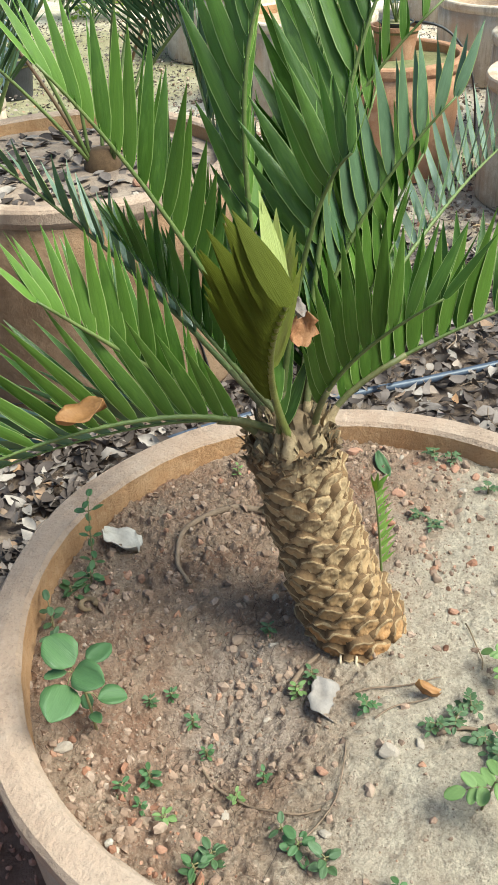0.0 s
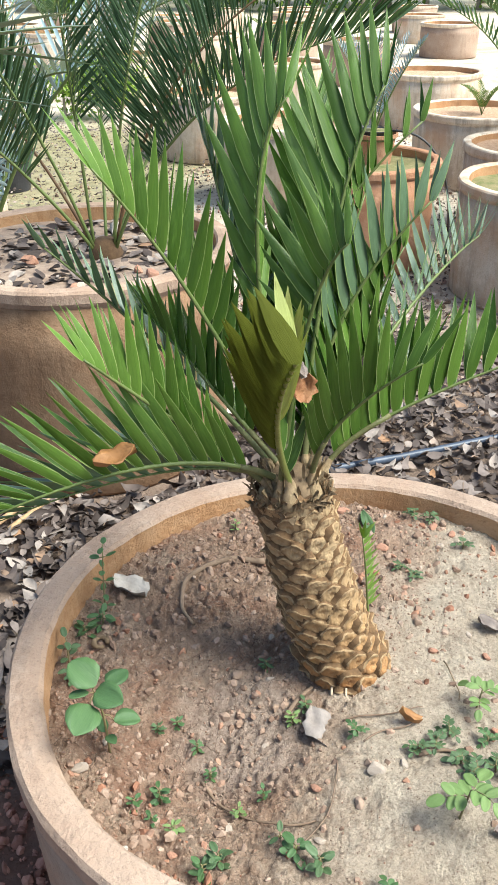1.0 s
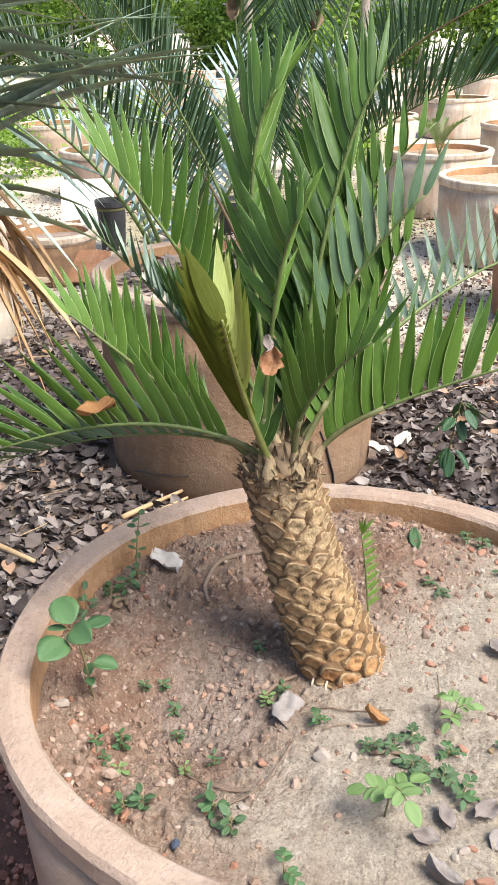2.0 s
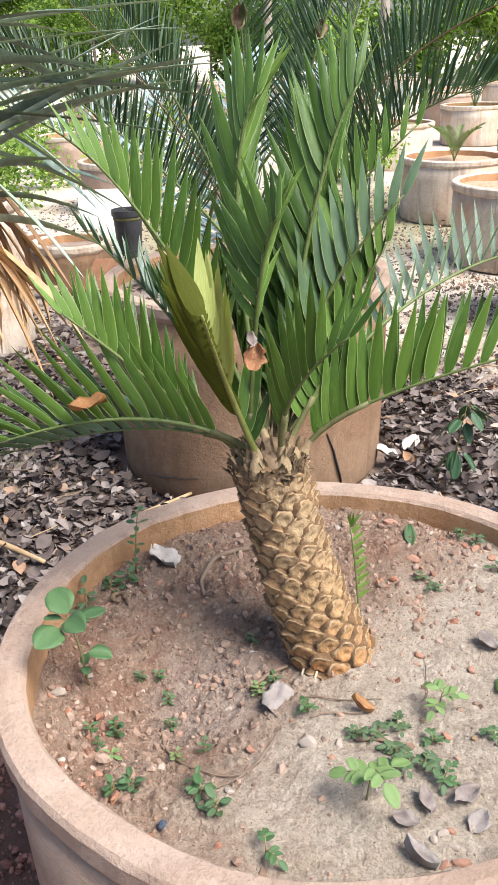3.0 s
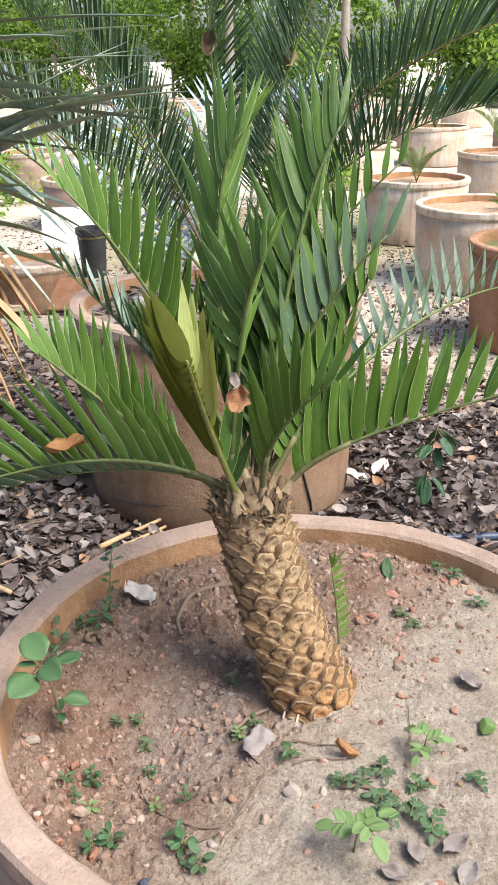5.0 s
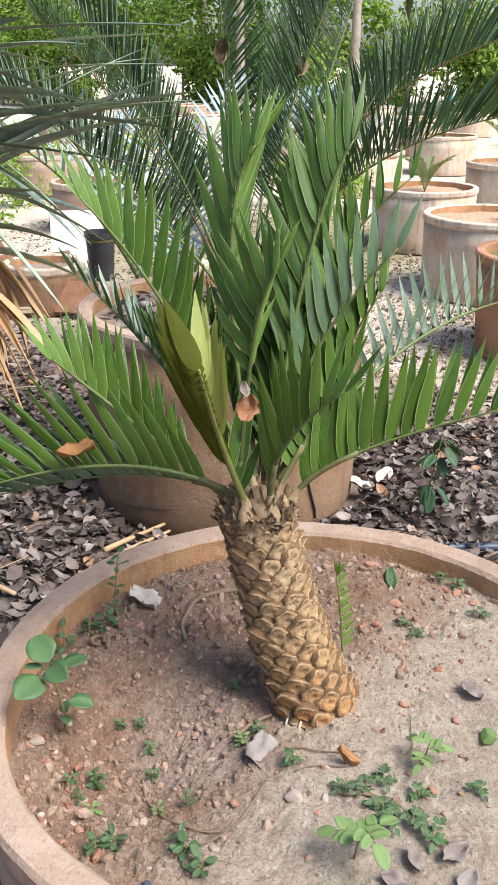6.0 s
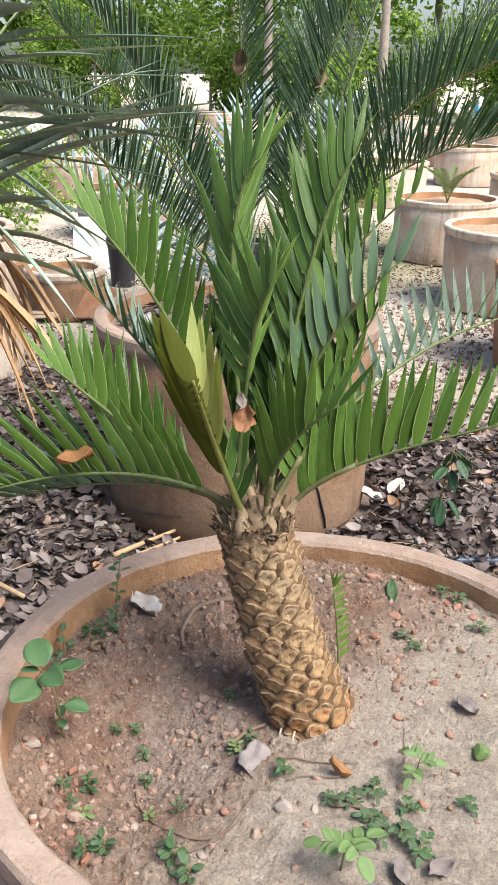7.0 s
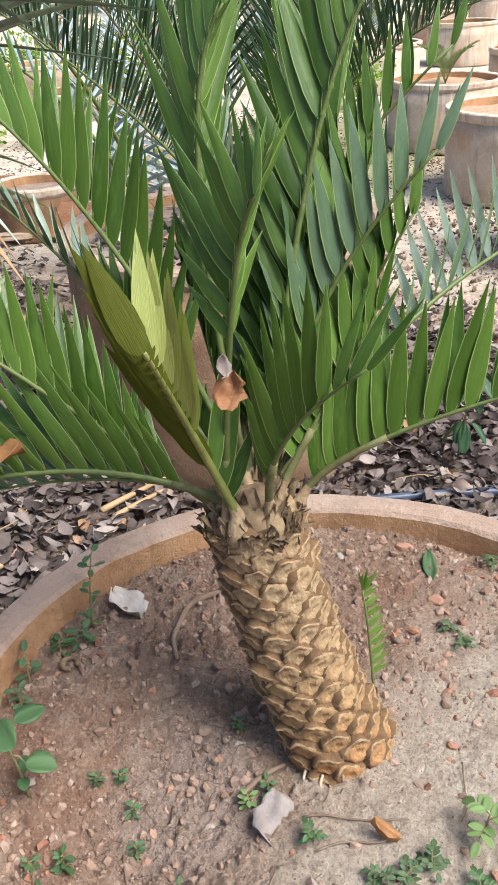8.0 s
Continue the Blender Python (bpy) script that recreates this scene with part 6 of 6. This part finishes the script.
dead_leaf(0.028, 0.375, on_soil(0.028, 0.375, 0.008), 0.065, 0.022, 20, M_WEED_DARK, "fallen dull green leaflet on the soil", 6, 0.3, (0.1, 0.1), 0.2)
dead_leaf(0.225, 0.110, on_soil(0.225, 0.110, 0.006), 0.040, 0.028, 60, M_GREYLEAF, "small grey dead leaf on the silt", 7, 0.5, (0.1, 0.2), 0.4)
dead_leaf(0.090, -0.105, on_soil(0.090, -0.105, 0.012), 0.036, 0.016, 100, M_BROWNLEAF, "small brown folded dead leaf", 8, 1.2, (0.6, 0.2), 0.3)
dead_leaf(-0.284, -0.152, 0.979, 0.052, 0.034, -65, M_BROWNLEAF, "brown dead leaf caught on the fronds", 9, 0.5, (0.25, 0.15), 0.2)
dead_leaf(-0.072, -0.078, 1.050, 0.036, 0.030, 25, M_ORANGE, "curled orange-brown dry leaf caught on a leaf stalk", 10, 0.5, (1.25, 0.2), 0.7)
dead_leaf(-0.078, -0.082, 1.072, 0.020, 0.016, 60, M_GREYLEAF, "greyish scrap of dry leaf on a leaf stalk", 11, 0.9, (1.0, 0.3), 0.4)
dead_leaf(-0.100, -0.030, 0.945, 0.030, 0.022, 0, M_BROWNLEAF, "brown dry leaf lodged in the crown", 12, 0.6, (0.9, 0.2), 0.3)
for k, (x, y, ln, yaw) in enumerate(((-0.55, 1.82, 0.11, 20), (-0.42, 1.75, 0.10, 70), (-0.36, 1.86, 0.10, -10), (-1.20, 1.52, 0.07, 40))):
    dead_leaf(x, y, 0.05 if k < 3 else 0.66, ln, ln * 0.6, yaw, M_PALELEAF, "large pale dead leaf on the litter" if k < 3 else "pale dead leaf in a planter", 60 + k, 0.3, (0.15, 0.1), 0.3)
dead_leaf(-0.915, 1.66, 1.48, 0.075, 0.05, 30, M_CATAPHYLL, "brown dry sheath on a tall leaf stalk", 71, 1.0, (1.3, 0.2), 0.3, "dry_sheath")
dead_leaf(-0.672, 1.69, 1.44, 0.060, 0.045, 60, M_CATAPHYLL, "brown dry sheath on a tall leaf stalk", 72, 1.0, (1.2, 0.4), 0.3, "dry_sheath")
# the dark snail-like seed husk
husk = thing("seed_husk", (-0.386, 0.007, on_soil(-0.386, 0.007)), "dark curled seed husk on the soil", "husk")
v, f = tube([Vector((-0.386 + 0.011 * math.cos(a), 0.007 + 0.011 * math.sin(a), on_soil(-0.386, 0.007, 0.011))) for a in [k * 0.45 for k in range(13)]], [0.004 + 0.001 * math.sin(k) for k in range(13)], 8)
part("ring", mesh_of("ring", v, f, [M_CATAPHYLL]), husk)
green = solid("green_fruit", stone_mesh(77, M_WEED_LIGHT, 0.8), "small green fallen fruit on the silt", "fruit", Matrix.Translation((0.268, 0.022, on_soil(0.268, 0.022, 0.010))) @ Matrix.Diagonal((0.014, 0.022, 0.013, 1)))


def twig(pts, r, mat, label, lift=0.5, ground=None, name="twig", taper=0.4):
    ps = []
    for k in range(len(pts) - 1):
        for q in range(5):
            s = q / 5
            x, y = pts[k][0] + (pts[k + 1][0] - pts[k][0]) * s, pts[k][1] + (pts[k + 1][1] - pts[k][1]) * s
            z = (soil_z(x, y) + 0.0045 if ground is None else ground) + r * lift + (0.0015 * math.sin(3 * (k + s)))
            ps.append(Vector((x, y, z)))
    for _ in range(2):
        ps = [ps[0]] + [(ps[i - 1] + ps[i] * 2 + ps[i + 1]) / 4 for i in range(1, len(ps) - 1)] + [ps[-1]]
    v, f = tube(ps, [r * (1 - taper * k / len(ps)) for k in range(len(ps))], 8, flat=0.8)
    return solid(name, mesh_of("twig", v, f, [mat]), label, "twig")


twig([(-0.150, 0.235), (-0.205, 0.235), (-0.250, 0.205), (-0.282, 0.160), (-0.275, 0.100), (-0.240, 0.055)], 0.0058, M_TWIG, "thin curved brown root arching over the soil", 0.9)
twig([(-0.191, -0.190), (-0.165, -0.225), (-0.110, -0.262), (-0.060, -0.275), (-0.020, -0.262)], 0.0020, M_TWIG, "thin bent brown twig in the hollow", 0.8)
twig([(-0.060, -0.330), (-0.045, -0.313), (-0.010, -0.256), (-0.004, -0.200), (-0.004, -0.165)], 0.0014, M_TWIG, "thin pale twig on the silt", 0.8)
twig([(0.000, -0.105), (0.040, -0.092), (0.085, -0.085), (0.120, -0.070)], 0.0014, M_TWIG, "thin dry twig by the trunk", 0.8)
twig([(0.030, -0.145), (0.060, -0.120), (0.095, -0.110), (0.110, -0.085)], 0.0013, M_TWIG, "thin dry twig by the trunk", 0.8)
twig([(0.105, -0.160), (0.145, -0.145), (0.180, -0.150)], 0.0030, M_TWIG, "short brown twig among weeds", 0.8)
twig([(-0.085, -0.095), (-0.062, -0.060), (-0.045, -0.035)], 0.0050, M_TWIG, "short thick dead twig beside the trunk", 0.9)
twig([(0.150, 0.030), (0.158, 0.000), (0.170, -0.030), (0.165, -0.060)], 0.0012, M_CATAPHYLL, "dark hair-thin root on the silt", 0.5)
for x, y in ((-0.018, -0.050), (0.003, -0.050)):
    v, f = tube([Vector((x, y + 0.004, 0.546)), Vector((x, y - 0.004, 0.541)), Vector((x + 0.004, y - 0.012, soil_z(x, y - 0.012) - 0.003))], [0.0018, 0.0019, 0.0015], 6)
    part("root", mesh_of("root", v, f, [M_ROOT]), cycad, None, "pale aerial root")

# ---- on the yard's ground ----
hose_pts = [Vector((-0.60 + 3.0 * k / 24, 1.13 + 1.72 * k / 24 + 0.03 * math.sin(k * 0.5), 0.030 + 0.006 * math.sin(k * 0.9))) for k in range(25)]
v, f = tube(hose_pts, [0.013] * 25, 12)
solid("hose", mesh_of("hose", v, f, [M_HOSE]), "blue-black plastic water hose lying on the leaf litter", "hose")
twig([(-1.022, 0.985), (-0.972, 1.115), (-0.922, 1.243)], 0.013, M_BAMBOO, "split dry tan palm sheath on the litter", 1.0, 0.034, "dry_sheath", 0.5)
twig([(-0.976, 0.976), (-0.932, 1.095), (-0.889, 1.211)], 0.011, M_BAMBOO, "split dry tan palm sheath on the litter", 1.0, 0.032, "dry_sheath", 0.5)
twig([(-1.40, 0.70), (-1.25, 0.688), (-1.08, 0.655)], 0.012, M_BAMBOO, "dry straw-coloured palm stalk on the litter", 1.0, 0.046, "dry_stalk", 0.5)
rk = random.Random(12)
for k in range(120):
    x, y = rk.uniform(-2.2, 0.9), rk.uniform(0.55, 2.9)
    if not free(x, y, 0.1):
        continue
    a, l = rk.uniform(0, 6.28), rk.uniform(0.06, 0.22)
    twig([(x, y), (x + 0.5 * l * math.cos(a), y + 0.5 * l * math.sin(a)), (x + l * math.cos(a + 0.3), y + l * math.sin(a + 0.3))], rk.uniform(0.0015, 0.004), rk.choice((M_TWIG, M_TWIG, M_BAMBOO)), "short dry stick on the leaf litter", 1.0, rk.uniform(0.03, 0.05))

sh = random.Random(8)
shr = thing("sapling", (-0.155, 1.63, 0.0), "dark green sapling with drooping leaflets growing from the litter", "sapling")
sb, sm, st_ = Vector((-0.160, 1.630, -0.01)), Vector((-0.150, 1.628, 0.18)), Vector((-0.120, 1.640, 0.34))
v, f = tube([bez(sb, sm, st_, k / 8) for k in range(9)], [0.0035 - 0.002 * k / 8 for k in range(9)], 6)
part("stem", mesh_of("stem", v, f, [M_STEM]), shr)
for k, (s, az) in enumerate(((0.52, 200), (0.52, 280), (0.52, 340), (0.55, 250), (0.85, 190), (0.85, 250), (0.85, 310), (0.95, 10), (0.95, 330), (0.95, 60), (1.0, 120), (1.0, 40))):
    add_leaf(shr, bez(sb, sm, st_, s), radians(az), radians(sh.uniform(-65, -25)), sh.uniform(0.065, 0.090), sh.uniform(0.034, 0.044), M_SAPLING if k < 9 else M_WEED, sh, 0.03)

# cracks in the planter behind
def crack(at, r, rows, w):
    verts, faces = [], []
    for k, (ang, z, q) in enumerate(rows):
        a = radians(ang)
        for s in (-1, 1):
            b = a + s * w * q / r
            verts.append((at[0] + r * math.cos(b), at[1] + r * math.sin(b), z))
            verts.append((at[0] + (r - 0.02) * math.cos(b), at[1] + (r - 0.02) * math.sin(b), z))
    for k in range(len(rows) - 1):
        a = k * 4
        faces += [(a, a + 2, a + 6, a + 4), (a + 1, a + 5, a + 7, a + 3), (a, a + 4, a + 5, a + 1), (a + 2, a + 3, a + 7, a + 6)]
    return mesh_of("crack", verts, faces, [M_PLASTIC], smooth=False)


back_pot = [o for o in scene.objects if o.name.startswith("round_planter")][1]
part("crack", crack((-0.927, 1.692), 0.4850, [(-34, 0.245, 0.4), (-32.5, 0.215, 0.7), (-30.5, 0.175, 0.6), (-29, 0.13, 0.9), (-26.7, 0.07, 0.5), (-26, 0.03, 0.3)], 0.0026), back_pot, None, "dark open crack in the wall")
part("crack", crack((-0.927, 1.692), 0.4835, [(-116, 0.060, 0.3), (-110, 0.075, 0.8), (-104, 0.078, 0.5), (-99, 0.092, 1.0), (-93, 0.098, 0.4), (-87, 0.110, 0.3)], 0.0024), back_pot, None, "dark chipped crack in the wall")
# stones and red soil in the back planter
rb = random.Random(6)
for k in range(16):
    a, r = rb.uniform(0, 6.28), rb.uniform(0.08, 0.42)
    q = rb.uniform(0.016, 0.034)
    solid("stone", rb.choice(SHAPES[rb.choice((M_STONE, M_BRICK, M_PALELEAF)).name]), "pale stone on the soil of the back planter", "stone", Matrix.Translation((-0.927 + r * math.cos(a), 1.692 + r * math.sin(a), 0.640 + q * 0.4)) @ Matrix.Rotation(a, 4, "Z") @ Matrix.Diagonal((q, q, q, 1)), "stones in the back planter")

# small nursery pot with a bluish cycad, standing in the terracotta planter
def nursery_pot(x, y, z, r, h, mat, label, category="pot"):
    t = thing("nursery_pot", (x, y, z), label, category)
    prof = [(r * 0.78, 0), (r * 0.95, h * 0.88), (r * 1.04, h * 0.88), (r * 1.04, h), (r * 0.96, h), (r * 0.94, h * 0.9), (r * 0.7, h * 0.1), (r * 0.5, 0)]
    v, f = lathe(prof, 48)
    part("wall", mesh_of("wall", v, f, [mat], smooth=False), t, Matrix.Translation((x, y, z)))
    v, f = lathe([(0.001, h * 0.84), (r * 0.95, h * 0.86), (r * 0.95, h * 0.8), (0.001, h * 0.8)], 32)
    part("soil", mesh_of("soil", v, f, [M_MOSSY]), t, Matrix.Translation((x, y, z)))
    return t


nursery_pot(0.02, 3.98, 0.49, 0.12, 0.16, M_TERRA, "small terracotta pot standing in a larger planter")
nursery_pot(0.02, 3.98, 0.63, 0.085, 0.035, M_PLASTIC, "shallow black plastic dish on a small pot")
bl = thing("cycad", (0.02, 3.98, 0.65), "small bluish cycad in a pot", "cycad")
for k in range(9):
    a = k * 0.70 + 0.2
    o = Vector((math.cos(a), math.sin(a), 0))
    c = Vector((0.02, 3.98, 0.65))
    fine_frond(bl, c, c + o * 0.08 + Vector((0, 0, 0.25)), c + o * 0.24 + Vector((0, 0, 0.46)), 26, 0.075, 0.006, 40, M_FINE_BLUE, M_RACHIS, 0.2, seed=800 + k, r0=0.004)
v, f = tube([bez(Vector((0.11, 3.98, 0.66)), Vector((0.47, 3.96, 0.68)), Vector((0.46, 3.93, 0.01)), k / 14) for k in range(15)], [0.006] * 15, 8)
solid("drip_pipe", mesh_of("drip_pipe", v, f, [M_PLASTIC]), "thin black drip pipe bent over a planter", "pipe")

# sunlit white slab, black pot and broken pieces under the palm
bm = bmesh.new()
bmesh.ops.create_cube(bm, size=1)
bmesh.ops.bevel(bm, geom=bm.edges[:], offset=0.02, segments=2, affect="EDGES")
me = bpy.data.meshes.new("slab")
bm.to_mesh(me)
bm.free()
me.materials.append(M_WHITE)
slab = solid("slab", me, "white painted slab leaning in bright sun", "slab", Matrix.Translation((-3.60, 4.75, 0.16)) @ Euler((radians(-28), 0, radians(30))).to_matrix().to_4x4() @ Matrix.Diagonal((0.40, 0.05, 0.52, 1)))
nursery_pot(-3.18, 4.42, 0.0, 0.11, 0.34, M_PLASTIC, "black plastic nursery pot")
nursery_pot(-3.55, 3.85, 0.0, 0.14, 0.22, M_TERRA, "small old terracotta pot")
nursery_pot(-2.55, 5.2, 0.0, 0.16, 0.25, M_PLASTIC, "black plastic nursery pot")

# broken bits and planks among the litter under the palm
M_PLANK = plain_mat("weathered_plank", (0.33, 0.24, 0.16), (0.48, 0.38, 0.27), 0.85, 10)
rq = random.Random(52)


def plank(x, y, z, ln, wd, th, yaw, tilt, mat, label, name="plank"):
    bm = bmesh.new()
    bmesh.ops.create_cube(bm, size=1)
    bmesh.ops.subdivide_edges(bm, edges=bm.edges[:], cuts=2, use_grid_fill=True)
    for vt in bm.verts:
        vt.co = Vector((vt.co.x * ln, vt.co.y * wd, vt.co.z * th)) + Vector((rq.uniform(-1, 1), rq.uniform(-1, 1), rq.uniform(-1, 1))) * (0.12 * th)
    me = bpy.data.meshes.new(name)
    bm.to_mesh(me)
    bm.free()
    me.materials.append(mat)
    solid(name, me, label, name.replace("_", " "), Matrix.Translation((x, y, z)) @ Euler((tilt, 0, radians(yaw))).to_matrix().to_4x4())


plank(-3.20, 3.66, 0.05, 0.42, 0.10, 0.035, 25, 0.1, M_PLANK, "weathered grey-brown plank on the litter")
plank(-3.05, 3.30, 0.05, 0.30, 0.08, 0.030, 40, 0.0, M_PLANK, "weathered grey-brown plank on the litter")
plank(-2.75, 3.45, 0.12, 0.26, 0.20, 0.035, 10, 1.1, M_TERRA, "broken shard of an old clay pot", "pot_shard")
plank(-3.35, 4.10, 0.12, 0.24, 0.22, 0.035, 60, 1.2, M_POT_BROWN, "broken shard of an old brown pot", "pot_shard")
plank(-2.50, 3.30, 0.06, 0.20, 0.16, 0.030, -20, 0.5, M_POT_BROWN, "broken shard of an old brown pot", "pot_shard")

# small plants in the far planters
for k, (x, y, z, sc, mt) in enumerate(((-1.337, 6.616, 0.45, 0.30, M_FINE_LIGHT), (-0.40, 5.15, 0.42, 0.16, M_FINE_LIGHT), (0.80, 5.95, 0.45, 0.22, M_FINE_LIGHT), (0.95, 3.35, 0.50, 0.16, M_TREE), (-2.75, 9.6, 0.45, 0.5, M_FINE_BLUE), (-2.35, 12.2, 0.47, 0.6, M_FINE), (-0.95, 9.0, 0.45, 0.45, M_FINE_LIGHT), (-4.6, 12.4, 0.47, 0.7, M_FINE), (1.9, 5.2, 0.0, 1.3, M_FINE_BLUE), (-4.3, 6.2, 0.40, 0.7, M_FINE_BLUE), (-2.75, 4.10, 0.40, 0.35, M_FINE_LIGHT), (-1.95, 3.15, 0.0, 1.45, M_FINE_BLUE), (0.98, 4.45, 0.46, 0.85, M_FINE))):
    q = random.Random(k)
    t = thing("cycad", (x, y, z), ("large bluish cycad behind the planters" if sc > 1 else "small cycad growing in a planter"), "cycad")
    c = Vector((x, y, z))
    for j in range(8):
        a = j * 0.785 + q.uniform(-0.2, 0.2)
        o = Vector((math.cos(a), math.sin(a), 0))
        fine_frond(t, c, c + o * 0.25 * sc + Vector((0, 0, 0.75 * sc)), c + o * 0.75 * sc + Vector((0, 0, sc * q.uniform(0.75, 1.05))), 26, 0.22 * sc, 0.012 * sc + 0.003, 30, mt, M_RACHIS, 0.2, seed=1000 + 10 * k + j, r0=0.01 * sc)

# a white pipe with a blue band standing far off
pole = thing("standing_pipe", (-2.55, 13.2, 0), "white plastic standpipe with a blue band", "pipe")
v, f = tube([Vector((-2.55, 13.2, -0.05)), Vector((-2.53, 13.2, 0.8)), Vector((-2.45, 13.2, 1.15))], [0.04, 0.04, 0.04], 12)
part("pipe", mesh_of("pipe", v, f, [M_WHITE]), pole)
M_BLUEBAND = plain_mat("blue_band", (0.03, 0.22, 0.45), (0.05, 0.30, 0.55), 0.5, 8)
v, f = tube([Vector((-2.51, 13.2, 0.88)), Vector((-2.48, 13.2, 1.02))], [0.044, 0.044], 12)
part("band", mesh_of("band", v, f, [M_BLUEBAND]), pole)
